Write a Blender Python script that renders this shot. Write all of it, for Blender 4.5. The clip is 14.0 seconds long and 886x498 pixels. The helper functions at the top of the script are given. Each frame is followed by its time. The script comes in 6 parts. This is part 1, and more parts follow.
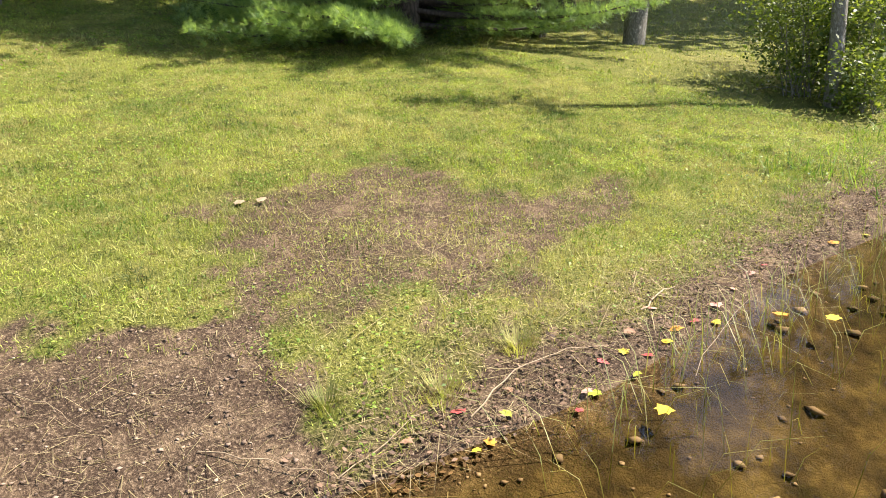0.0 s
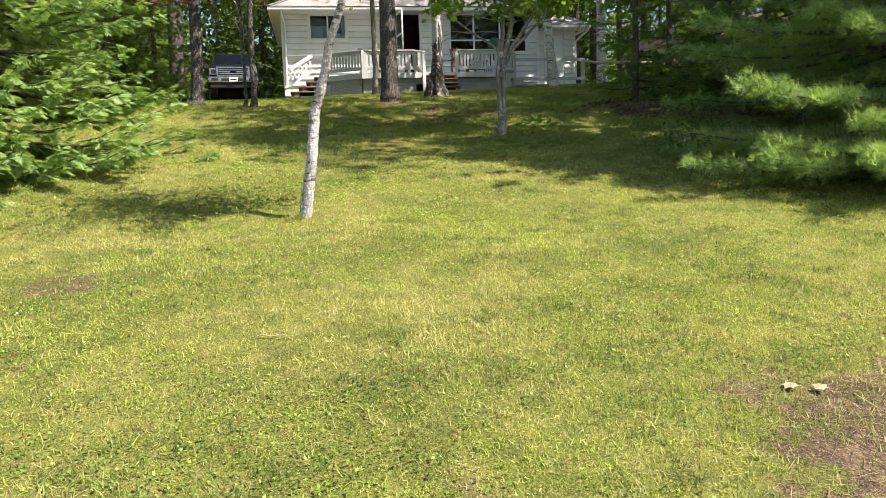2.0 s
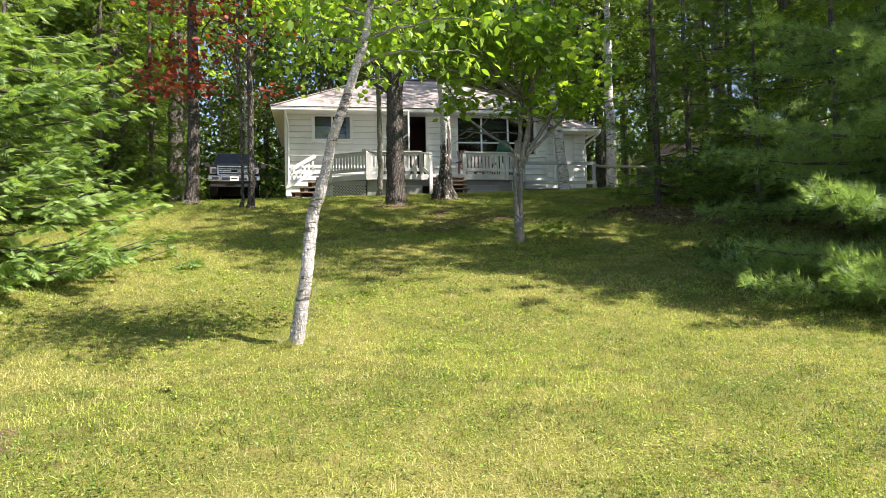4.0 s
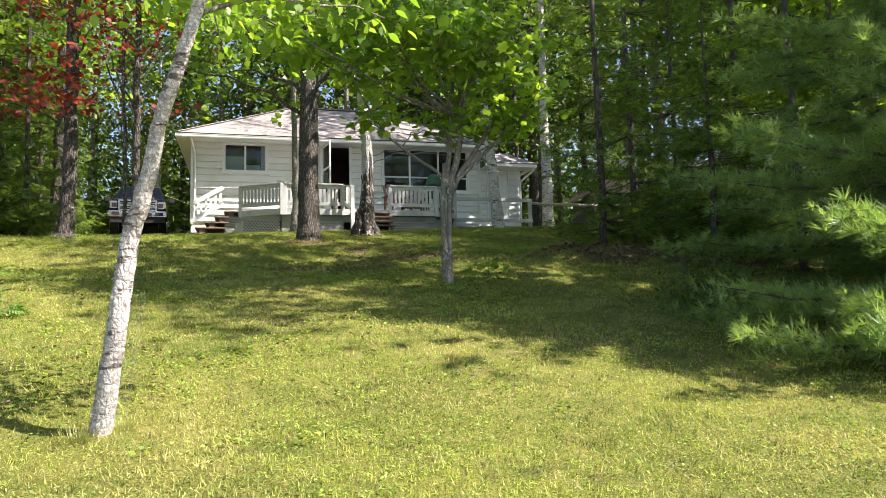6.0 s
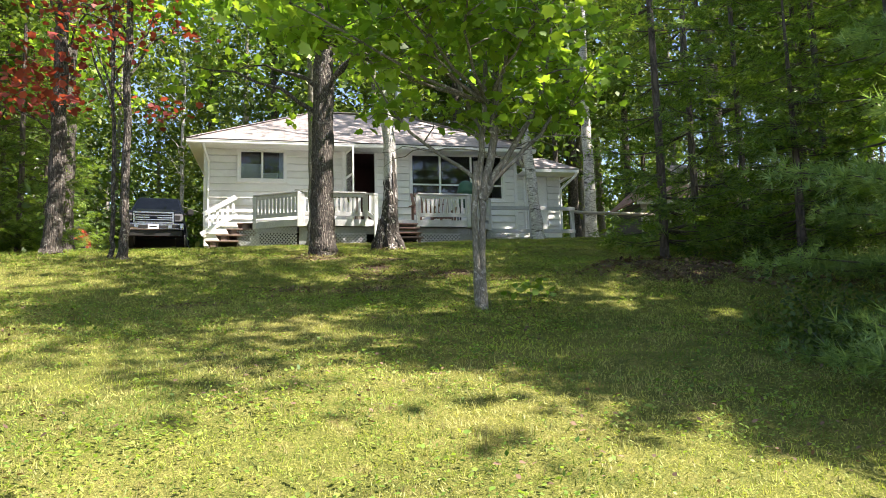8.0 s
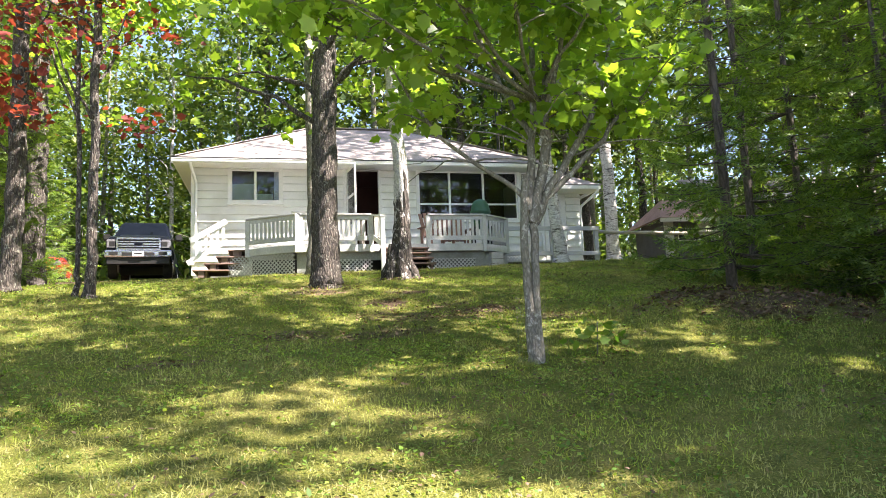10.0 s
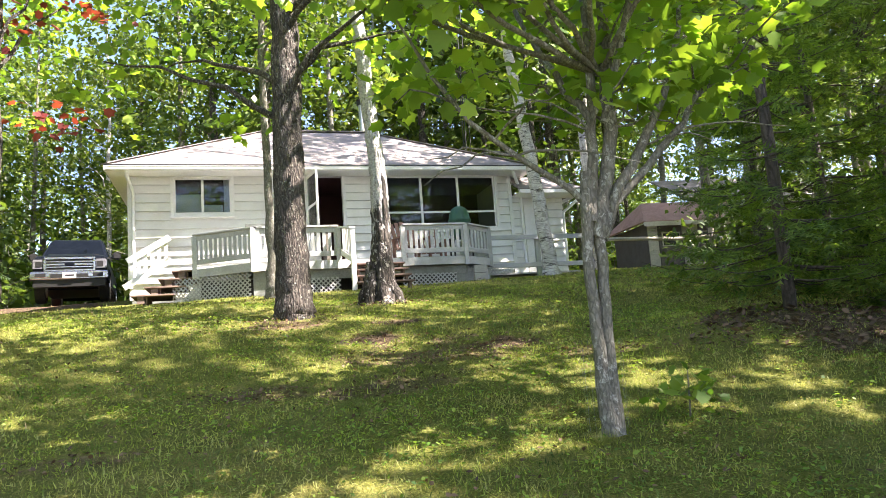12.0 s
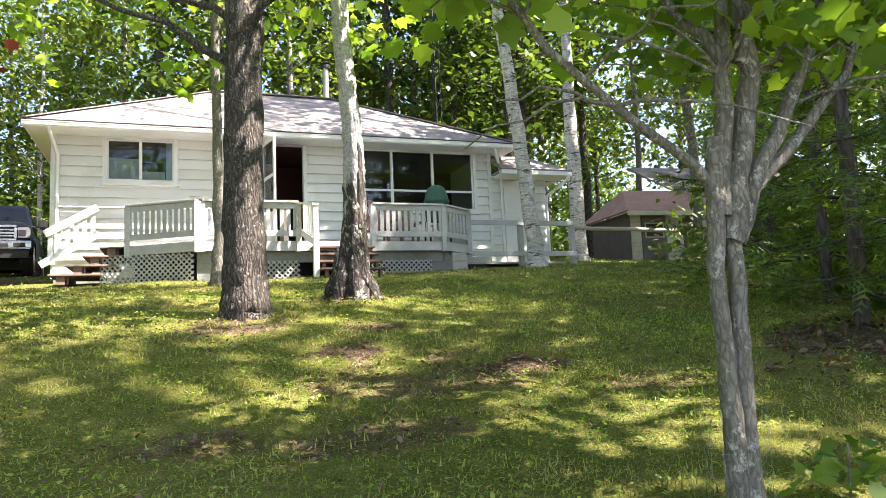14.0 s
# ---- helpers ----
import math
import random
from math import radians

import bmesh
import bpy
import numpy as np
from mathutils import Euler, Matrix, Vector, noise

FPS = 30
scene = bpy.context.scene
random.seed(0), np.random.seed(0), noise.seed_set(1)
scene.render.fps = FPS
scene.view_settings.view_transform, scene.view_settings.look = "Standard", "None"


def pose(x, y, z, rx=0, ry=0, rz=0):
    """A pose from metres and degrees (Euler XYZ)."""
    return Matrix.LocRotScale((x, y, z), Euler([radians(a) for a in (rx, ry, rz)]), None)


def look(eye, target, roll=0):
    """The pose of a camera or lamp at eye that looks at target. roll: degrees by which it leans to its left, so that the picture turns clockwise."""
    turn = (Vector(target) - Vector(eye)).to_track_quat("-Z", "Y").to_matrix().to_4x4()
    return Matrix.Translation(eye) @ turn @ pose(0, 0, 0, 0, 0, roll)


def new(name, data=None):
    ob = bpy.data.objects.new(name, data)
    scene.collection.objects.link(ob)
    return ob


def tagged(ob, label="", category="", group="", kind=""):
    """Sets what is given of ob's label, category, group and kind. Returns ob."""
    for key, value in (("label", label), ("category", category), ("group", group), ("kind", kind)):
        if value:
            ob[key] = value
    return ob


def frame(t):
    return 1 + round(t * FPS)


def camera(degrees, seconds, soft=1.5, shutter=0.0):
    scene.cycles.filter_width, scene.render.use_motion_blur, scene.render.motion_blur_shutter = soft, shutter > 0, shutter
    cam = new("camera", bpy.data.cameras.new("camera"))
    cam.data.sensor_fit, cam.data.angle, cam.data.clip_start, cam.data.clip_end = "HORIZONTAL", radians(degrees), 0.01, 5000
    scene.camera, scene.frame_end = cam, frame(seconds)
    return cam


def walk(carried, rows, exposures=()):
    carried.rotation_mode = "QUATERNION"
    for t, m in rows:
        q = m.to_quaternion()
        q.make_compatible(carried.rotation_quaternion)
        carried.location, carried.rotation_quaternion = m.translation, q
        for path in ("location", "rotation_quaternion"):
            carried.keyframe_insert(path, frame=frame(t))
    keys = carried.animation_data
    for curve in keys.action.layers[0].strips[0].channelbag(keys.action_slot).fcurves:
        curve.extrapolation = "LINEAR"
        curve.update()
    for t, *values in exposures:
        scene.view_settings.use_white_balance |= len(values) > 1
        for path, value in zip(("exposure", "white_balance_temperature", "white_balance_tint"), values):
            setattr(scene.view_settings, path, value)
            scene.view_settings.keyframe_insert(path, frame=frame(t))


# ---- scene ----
cam = camera(61.9, 14.0, 0.85)
PATH = [
    (0, (0.251, 2.552, 1.998), (1.352, 3.834, 1.505), -4.2),
    (0.5, (0.171, 2.803, 2.031), (1.071, 4.257, 1.616), -4.0),
    (1, (0.037, 3.055, 2.084), (0.711, 4.646, 1.748), -3.4),
    (1.5, (-0.018, 3.304, 2.113), (0.44, 4.984, 1.86), -2.7),
    (2, (-0.035, 3.581, 2.17), (0.25, 5.31, 2.006), -2.0),
    (2.5, (-0.091, 3.891, 2.226), (0.095, 5.64, 2.143), -1.5),
    (3, (-0.092, 4.179, 2.23), (0.081, 5.93, 2.217), -1.4),
    (3.5, (-0.03, 4.512, 2.269), (0.193, 6.258, 2.308), -1.5),
    (4, (0.011, 4.934, 2.362), (0.305, 6.668, 2.434), -1.2),
    (6.5, (0.761, 7.36, 2.462), (1.217, 9.052, 2.642), -1.4),
    (7, (0.872, 7.793, 2.619), (1.308, 9.489, 2.801), -1.5),
    (7.5, (1.069, 8.232, 2.647), (1.471, 9.935, 2.839), -1.3),
    (8, (1.155, 8.75, 2.688), (1.524, 10.459, 2.888), -1.3),
    (10.5, (1.112, 11.062, 3.201), (1.508, 12.758, 3.45), -2.8),
    (11, (1.05, 11.536, 3.319), (1.477, 13.226, 3.567), -3.4),
    (11.5, (1.067, 12.033, 3.414), (1.524, 13.715, 3.663), -3.9),
    (12, (1.031, 12.568, 3.516), (1.525, 14.238, 3.77), -4.2),
    (12.5, (1.028, 13.058, 3.617), (1.56, 14.716, 3.872), -4.0),
    (13, (1.052, 13.493, 3.707), (1.617, 15.141, 3.953), -3.4),
    (13.5, (1.052, 13.951, 3.794), (1.639, 15.594, 4.021), -3.0),
    (14, (1.159, 14.389, 3.882), (1.76, 16.031, 4.082), -2.5),
]
walk(cam, [(t, look(eye, target, roll)) for t, eye, target, roll in PATH], [(0, 1.52, 6500, 19), (1, 1.46, 6500, 19), (2, 1.5, 6500, 19), (4, 1.62, 6500, 19), (7, 1.78, 6500, 19), (8, 1.95, 6500, 19), (10.5, 2.5, 6500, 23), (14, 2.55, 6500, 23)])

# ---------------------------------------------------------------- light
SUN_TRAVEL = Vector((-0.87, 0.49, -1.17)).normalized()
sun_data = bpy.data.lights.new("sun", "SUN")
sun_data.energy, sun_data.angle, sun_data.color = 5.0, radians(0.6), (1.0, 0.94, 0.82)
sun = new("sun", sun_data)
sun.matrix_world = Matrix.Translation((20, -10, 30)) @ SUN_TRAVEL.to_track_quat("-Z", "Y").to_matrix().to_4x4()

world = bpy.data.worlds.new("sky")
scene.world = world
world.use_nodes = True
wn = world.node_tree.nodes
sky = wn.new("ShaderNodeTexSky")
sky.sky_type, sky.sun_disc = "NISHITA", False
sky.sun_elevation = math.asin(-SUN_TRAVEL.z)
sky.sun_rotation = math.atan2(-SUN_TRAVEL.x, -SUN_TRAVEL.y)
wn["Background"].inputs["Strength"].default_value = 0.085
world.node_tree.links.new(sky.outputs["Color"], wn["Background"].inputs["Color"])


# ---------------------------------------------------------------- materials
def nodes_of(name):
    m = bpy.data.materials.new(name)
    m.use_nodes = True
    nt = m.node_tree
    return m, nt, nt.nodes["Principled BSDF"]


def link(nt, a, b):
    nt.links.new(a, b)


def noise_node(nt, coord, scale, detail=4.0, rough=0.6, stretch=(1, 1, 1)):
    mp = nt.nodes.new("ShaderNodeMapping")
    mp.inputs["Scale"].default_value = stretch
    link(nt, coord, mp.inputs["Vector"])
    n = nt.nodes.new("ShaderNodeTexNoise")
    n.inputs["Scale"].default_value, n.inputs["Detail"].default_value, n.inputs["Roughness"].default_value = scale, detail, rough
    link(nt, mp.outputs["Vector"], n.inputs["Vector"])
    return n.outputs["Fac"]


def ramp(nt, fac, stops):
    r = nt.nodes.new("ShaderNodeValToRGB")
    while len(r.color_ramp.elements) < len(stops):
        r.color_ramp.elements.new(0.5)
    for e, (p, c) in zip(r.color_ramp.elements, stops):
        e.position, e.color = p, (*c, 1)
    link(nt, fac, r.inputs["Fac"])
    return r.outputs["Color"]


def mix(nt, fac, a, b, mode="MIX"):
    m = nt.nodes.new("ShaderNodeMix")
    m.data_type, m.blend_type = "RGBA", mode
    for sock, v in ((m.inputs[0], fac), (m.inputs[6], a), (m.inputs[7], b)):
        if isinstance(v, (int, float)):
            sock.default_value = v
        elif isinstance(v, tuple):
            sock.default_value = (*v, 1)
        else:
            link(nt, v, sock)
    return m.outputs[2]


def bump(nt, bsdf, height, strength=0.4, dist=0.02):
    b = nt.nodes.new("ShaderNodeBump")
    b.inputs["Strength"].default_value, b.inputs["Distance"].default_value = strength, dist
    link(nt, height, b.inputs["Height"])
    link(nt, b.outputs["Normal"], bsdf.inputs["Normal"])


def surface(name, c1, c2, scale=6.0, rough=0.7, stretch=(1, 1, 1), fine=40.0, bumps=0.3, dist=0.01, metal=0.0, stain=None, vary=0.0):
    """Two-scale mottled surface between c1 and c2, with fine relief."""
    m, nt, b = nodes_of(name)
    co = nt.nodes.new("ShaderNodeTexCoord").outputs["Object"]
    big = noise_node(nt, co, scale, 5, 0.65, stretch)
    col = ramp(nt, big, [(0.32, c1), (0.68, c2)])
    small = noise_node(nt, co, fine, 3, 0.6, stretch)
    col = mix(nt, 0.35, col, ramp(nt, small, [(0.3, tuple(v * 0.55 for v in c1)), (0.7, tuple(min(1, v * 1.25) for v in c2))]))
    if stain:
        sn = noise_node(nt, co, scale * 0.35, 6, 0.7)
        mask = ramp(nt, sn, [(0.52, (0, 0, 0)), (0.68, (1, 1, 1))])
        col = mix(nt, mask, col, stain)
    if vary:
        oi = nt.nodes.new("ShaderNodeObjectInfo")
        hv = nt.nodes.new("ShaderNodeHueSaturation")
        mr = nt.nodes.new("ShaderNodeMapRange")
        mr.inputs["To Min"].default_value, mr.inputs["To Max"].default_value = 1 - vary, 1 + vary
        link(nt, oi.outputs["Random"], mr.inputs["Value"])
        link(nt, mr.outputs["Result"], hv.inputs["Value"])
        link(nt, col, hv.inputs["Color"])
        col = hv.outputs["Color"]
    link(nt, col, b.inputs["Base Color"])
    b.inputs["Roughness"].default_value, b.inputs["Metallic"].default_value = rough, metal
    if bumps:
        bump(nt, b, small, bumps, dist)
    return m


def leaf_mat(name, dark, mid, light, trans=0.45, rough=0.5, patch=None):
    """Thin foliage: each leaf its own shade, light passes through."""
    m, nt, b = nodes_of(name)
    geo = nt.nodes.new("ShaderNodeNewGeometry")
    col = ramp(nt, geo.outputs["Random Per Island"], [(0.0, dark), (0.5, mid), (1.0, light)])
    co = nt.nodes.new("ShaderNodeTexCoord").outputs["Object"]
    col = mix(nt, 0.3, col, ramp(nt, noise_node(nt, co, 0.8, 2), [(0.35, dark), (0.65, light)]))
    if patch:
        for sc, low, high, tone in ((0.6, 0.48, 0.60, patch), (4.5, 0.53, 0.61, patch), (1.7, 0.53, 0.61, (0.09, 0.16, 0.022)), (3.1, 0.56, 0.63, dark), (7.0, 0.56, 0.63, (0.19, 0.13, 0.07))):
            mask = ramp(nt, noise_node(nt, co, sc, 5, 0.65), [(low, (0, 0, 0)), (high, (0.85, 0.85, 0.85))])
            col = mix(nt, mask, col, tone)
    link(nt, col, b.inputs["Base Color"])
    b.inputs["Roughness"].default_value = rough
    tr = nt.nodes.new("ShaderNodeBsdfTranslucent")
    warm = mix(nt, 1.0, col, (1.0, 1.0, 0.45), "MULTIPLY")
    gain = mix(nt, 1.0, warm, (1.6, 1.6, 1.6), "MULTIPLY")
    link(nt, gain, tr.inputs["Color"])
    sh = nt.nodes.new("ShaderNodeMixShader")
    sh.inputs["Fac"].default_value = trans
    link(nt, b.outputs["BSDF"], sh.inputs[1])
    link(nt, tr.outputs["BSDF"], sh.inputs[2])
    link(nt, sh.outputs["Shader"], nt.nodes["Material Output"].inputs["Surface"])
    return m


def bark_mat(name, ridge, furrow, scale=14.0, depth=0.03, patch=None, patch_at=(0.55, 0.62), band=None, long=0.2, patch_scale=7.0, white=None):
    """Furrowed bark: a net of long plates, lichen or peeling patches, dark cross bands, a white upper stem."""
    m, nt, b = nodes_of(name)
    co = nt.nodes.new("ShaderNodeTexCoord").outputs["Object"]
    wob = nt.nodes.new("ShaderNodeTexNoise")
    wob.inputs["Scale"].default_value, wob.inputs["Detail"].default_value = 9.0, 3.0
    link(nt, co, wob.inputs["Vector"])
    shift = nt.nodes.new("ShaderNodeVectorMath")
    shift.operation = "MULTIPLY_ADD"
    link(nt, wob.outputs["Color"], shift.inputs[0])
    shift.inputs[1].default_value = (0.05, 0.05, 0.10)
    link(nt, co, shift.inputs[2])
    mp = nt.nodes.new("ShaderNodeMapping")
    mp.inputs["Scale"].default_value = (1, 1, long)
    link(nt, shift.outputs[0], mp.inputs["Vector"])
    vor = nt.nodes.new("ShaderNodeTexVoronoi")
    vor.feature = "DISTANCE_TO_EDGE"
    vor.inputs["Scale"].default_value = scale
    link(nt, mp.outputs["Vector"], vor.inputs["Vector"])
    grain = noise_node(nt, co, 60.0, 5, 0.75, (1, 1, 0.45))
    blend = nt.nodes.new("ShaderNodeMath")
    blend.operation = "MULTIPLY_ADD"
    link(nt, grain, blend.inputs[0])
    blend.inputs[1].default_value = 0.55
    link(nt, vor.outputs["Distance"], blend.inputs[2])
    n1 = blend.outputs[0]
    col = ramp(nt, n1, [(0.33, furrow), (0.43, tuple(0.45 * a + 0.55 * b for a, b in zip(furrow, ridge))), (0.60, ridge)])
    n2 = noise_node(nt, co, 5.0, 6, 0.75, (1, 1, 0.6))
    col = mix(nt, 0.30, col, ramp(nt, n2, [(0.35, tuple(v * 0.35 for v in ridge)), (0.65, tuple(min(1, v * 1.45) for v in ridge))]))
    if white:
        sep = nt.nodes.new("ShaderNodeSeparateXYZ")
        link(nt, co, sep.inputs[0])
        edge = nt.nodes.new("ShaderNodeMath")
        edge.operation = "MULTIPLY_ADD"
        link(nt, noise_node(nt, co, 6.0, 5, 0.7, (1, 1, 0.35)), edge.inputs[0])
        edge.inputs[1].default_value = 3.6
        link(nt, sep.outputs[2], edge.inputs[2])
        upper = ramp(nt, noise_node(nt, co, 18.0, 5, 0.7, (1, 1, 1.6)), [(0.36, tuple(v * 0.5 for v in white)), (0.56, white)])
        reach = nt.nodes.new("ShaderNodeMapRange")
        reach.inputs["From Min"].default_value, reach.inputs["From Max"].default_value = 2.95, 3.25
        link(nt, edge.outputs[0], reach.inputs["Value"])
        col = mix(nt, reach.outputs["Result"], col, upper)
    if patch:
        n3 = noise_node(nt, co, patch_scale, 7, 0.8, (1, 1, 0.8))
        mask = ramp(nt, n3, [(patch_at[0], (0, 0, 0)), (patch_at[1], (1, 1, 1))])
        col = mix(nt, mask, col, patch)
    if band:
        n5 = noise_node(nt, co, 22.0, 5, 0.75, (0.45, 0.45, 2.6))
        col = mix(nt, ramp(nt, n5, [(0.49, (0, 0, 0)), (0.56, (0.9, 0.9, 0.9))]), col, tuple(0.6 * u + 0.4 * v for u, v in zip(band, ridge)))
        n4 = noise_node(nt, co, 8.0, 6, 0.75, (0.5, 0.5, 2.4))
        mask = ramp(nt, n4, [(0.55, (0, 0, 0)), (0.60, (1, 1, 1))])
        col = mix(nt, mask, col, band)
    link(nt, col, b.inputs["Base Color"])
    b.inputs["Roughness"].default_value = 0.85
    bump(nt, b, n1, 0.9, depth)
    return m


M_WHITE = surface("white_paint", (0.70, 0.70, 0.67), (0.80, 0.80, 0.77), 2.0, 0.55, (1, 1, 3), 60, 0.12, 0.004, stain=(0.62, 0.61, 0.57), vary=0.05)
M_TRIM = surface("trim_paint", (0.76, 0.76, 0.73), (0.84, 0.84, 0.82), 3.0, 0.45, (1, 1, 1), 50, 0.1, 0.003)
M_DECKGREY = surface("deck_paint", (0.40, 0.405, 0.40), (0.51, 0.515, 0.51), 3.0, 0.6, (1, 1, 1), 40, 0.2, 0.004, stain=(0.35, 0.35, 0.33), vary=0.06)
M_SKIRT = surface("skirt_paint", (0.20, 0.21, 0.20), (0.29, 0.30, 0.28), 2.5, 0.75, (1, 1, 1), 30, 0.25, 0.006, stain=(0.16, 0.16, 0.13), vary=0.08)
M_STEP = surface("step_wood", (0.12, 0.07, 0.055), (0.26, 0.19, 0.155), 5.0, 0.8, (1, 6, 6), 50, 0.4, 0.004, vary=0.1)
M_PLANK = surface("weathered_plank", (0.11, 0.10, 0.08), (0.20, 0.18, 0.145), 4.0, 0.85, (6, 1, 6), 60, 0.5, 0.004, vary=0.15)
M_LOG = surface("peeled_log", (0.35, 0.30, 0.23), (0.52, 0.47, 0.38), 6.0, 0.85, (1, 1, 1), 40, 0.4, 0.006)
# near-black red: the dimness of the unlit room put into its colour
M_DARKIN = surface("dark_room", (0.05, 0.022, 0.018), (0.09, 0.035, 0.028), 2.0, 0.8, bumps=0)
M_CURTAIN = surface("curtain", (0.68, 0.70, 0.75), (0.82, 0.84, 0.87), 3.0, 0.9, (8, 1, 0.4), 30, 0.2)
M_METAL = surface("galvanised", (0.45, 0.45, 0.44), (0.6, 0.6, 0.58), 5.0, 0.4, bumps=0.1, metal=0.9)
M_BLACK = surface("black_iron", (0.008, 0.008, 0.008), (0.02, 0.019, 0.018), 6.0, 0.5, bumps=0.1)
M_TYRE = surface("tyre_rubber", (0.02, 0.02, 0.02), (0.035, 0.035, 0.033), 10.0, 0.85)
# dark blue-grey paint, taken near black for the shade the truck stands in
M_TRUCK = surface("truck_paint", (0.004, 0.0055, 0.008), (0.008, 0.010, 0.015), 3.0, 0.28, bumps=0.0, metal=0.0)
M_CHROME = surface("chrome", (0.50, 0.50, 0.52), (0.62, 0.62, 0.64), 4.0, 0.25, bumps=0.0, metal=1.0)
M_LAMP = surface("lamp_lens", (0.10, 0.10, 0.11), (0.20, 0.20, 0.21), 10.0, 0.12, bumps=0.1)
M_PLATE = surface("plate_white", (0.7, 0.7, 0.72), (0.8, 0.8, 0.82), 10.0, 0.4, bumps=0)
M_REDCAR = surface("red_paint", (0.45, 0.03, 0.03), (0.55, 0.05, 0.04), 3.0, 0.25, bumps=0)
M_COVER = surface("green_cover", (0.012, 0.06, 0.035), (0.025, 0.10, 0.06), 6.0, 0.55, bumps=0.3)
M_CHAIR = surface("red_brown_chair", (0.20, 0.10, 0.07), (0.30, 0.16, 0.12), 5.0, 0.6, vary=0.1)
M_SHEDRED = surface("red_shingle", (0.36, 0.20, 0.17), (0.50, 0.30, 0.26), 3.0, 0.85, (1, 1, 1), 22, 0.6, 0.01)
M_SHEDWALL = surface("shed_siding", (0.46, 0.42, 0.34), (0.56, 0.52, 0.43), 3.0, 0.75, vary=0.06)
M_SHEDDARK = surface("shed_door", (0.10, 0.085, 0.075), (0.16, 0.135, 0.12), 4.0, 0.75)
M_BRICK = surface("concrete_block", (0.30, 0.29, 0.27), (0.42, 0.41, 0.39), 8.0, 0.9, fine=60, bumps=0.5, vary=0.08)
M_PEBBLE = leaf_mat("pebble", (0.06, 0.04, 0.025), (0.15, 0.10, 0.065), (0.40, 0.30, 0.21), 0.0, 0.9)
M_TWIG = surface("dry_twig", (0.20, 0.14, 0.085), (0.40, 0.31, 0.19), 14.0, 0.85)

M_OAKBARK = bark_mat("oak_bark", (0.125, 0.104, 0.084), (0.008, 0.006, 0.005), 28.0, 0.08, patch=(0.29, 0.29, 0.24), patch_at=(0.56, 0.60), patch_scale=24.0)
M_GREYBARK = bark_mat("grey_bark", (0.21, 0.20, 0.16), (0.085, 0.078, 0.060), 40.0, 0.012, patch=(0.38, 0.38, 0.33), patch_at=(0.55, 0.61), long=0.3, patch_scale=16.0)
M_BIRCH = bark_mat("birch_bark", (0.68, 0.66, 0.62), (0.50, 0.47, 0.43), 12.0, 0.006, patch=(0.28, 0.25, 0.21), patch_at=(0.54, 0.60), band=(0.06, 0.05, 0.045), patch_scale=9.0)
M_BIRCHBASE = bark_mat("birch_base_bark", (0.17, 0.145, 0.12), (0.018, 0.014, 0.012), 20.0, 0.06, patch=(0.55, 0.52, 0.47), patch_at=(0.60, 0.63), long=0.25, patch_scale=8.0)
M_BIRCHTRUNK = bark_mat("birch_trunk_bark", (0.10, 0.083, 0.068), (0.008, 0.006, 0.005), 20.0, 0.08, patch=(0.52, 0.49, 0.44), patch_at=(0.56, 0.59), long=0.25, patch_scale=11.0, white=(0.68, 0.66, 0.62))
M_YOUNGBIRCH = bark_mat("peeling_birch_bark", (0.66, 0.645, 0.62), (0.34, 0.30, 0.27), 34.0, 0.02, patch=(0.22, 0.20, 0.185), patch_at=(0.51, 0.56), band=(0.085, 0.07, 0.06), long=0.6, patch_scale=22.0)
M_PINEBARK = bark_mat("pine_bark", (0.13, 0.105, 0.09), (0.035, 0.028, 0.023), 16.0, 0.03)

M_MAPLE = leaf_mat("maple_leaf", (0.07, 0.16, 0.02), (0.17, 0.30, 0.035), (0.31, 0.43, 0.055), 0.52)
M_FOREST = leaf_mat("forest_leaf", (0.03, 0.065, 0.014), (0.09, 0.15, 0.026), (0.22, 0.27, 0.05), 0.42)
# darker copy of forest_leaf, with the shade of the woods put into its colour
M_FORESTSHADE = leaf_mat("shaded_forest_leaf", (0.022, 0.055, 0.012), (0.055, 0.11, 0.02), (0.15, 0.21, 0.035), 0.4)
M_RED = leaf_mat("red_leaf", (0.09, 0.012, 0.014), (0.19, 0.03, 0.03), (0.34, 0.075, 0.06))
M_SPRUCE = leaf_mat("spruce_needle", (0.06, 0.13, 0.035), (0.16, 0.275, 0.075), (0.33, 0.44, 0.13), 0.38)
M_PINE = leaf_mat("pine_needle", (0.08, 0.16, 0.06), (0.19, 0.30, 0.11), (0.34, 0.45, 0.16), 0.4)
M_FIR = leaf_mat("fir_needle", (0.04, 0.085, 0.022), (0.11, 0.20, 0.04), (0.24, 0.34, 0.065), 0.45)
M_BUSH = leaf_mat("bush_leaf", (0.03, 0.065, 0.012), (0.09, 0.135, 0.022), (0.24, 0.28, 0.055))
M_GRASS = leaf_mat("grass_blade", (0.028, 0.06, 0.008), (0.22, 0.315, 0.035), (0.50, 0.55, 0.11), 0.34, 0.6, patch=(0.41, 0.39, 0.15))
M_WEED = leaf_mat("weed_leaf", (0.03, 0.09, 0.012), (0.15, 0.27, 0.035), (0.34, 0.44, 0.08), 0.42)
M_STRAW = leaf_mat("dry_grass", (0.12, 0.09, 0.045), (0.26, 0.21, 0.10), (0.48, 0.40, 0.22), 0.2, 0.8)
M_REED = leaf_mat("water_grass", (0.10, 0.14, 0.03), (0.20, 0.23, 0.055), (0.36, 0.34, 0.12), 0.3)
M_LITTER = leaf_mat("leaf_litter", (0.035, 0.02, 0.013), (0.10, 0.058, 0.035), (0.28, 0.18, 0.11), 0.1, 0.8)
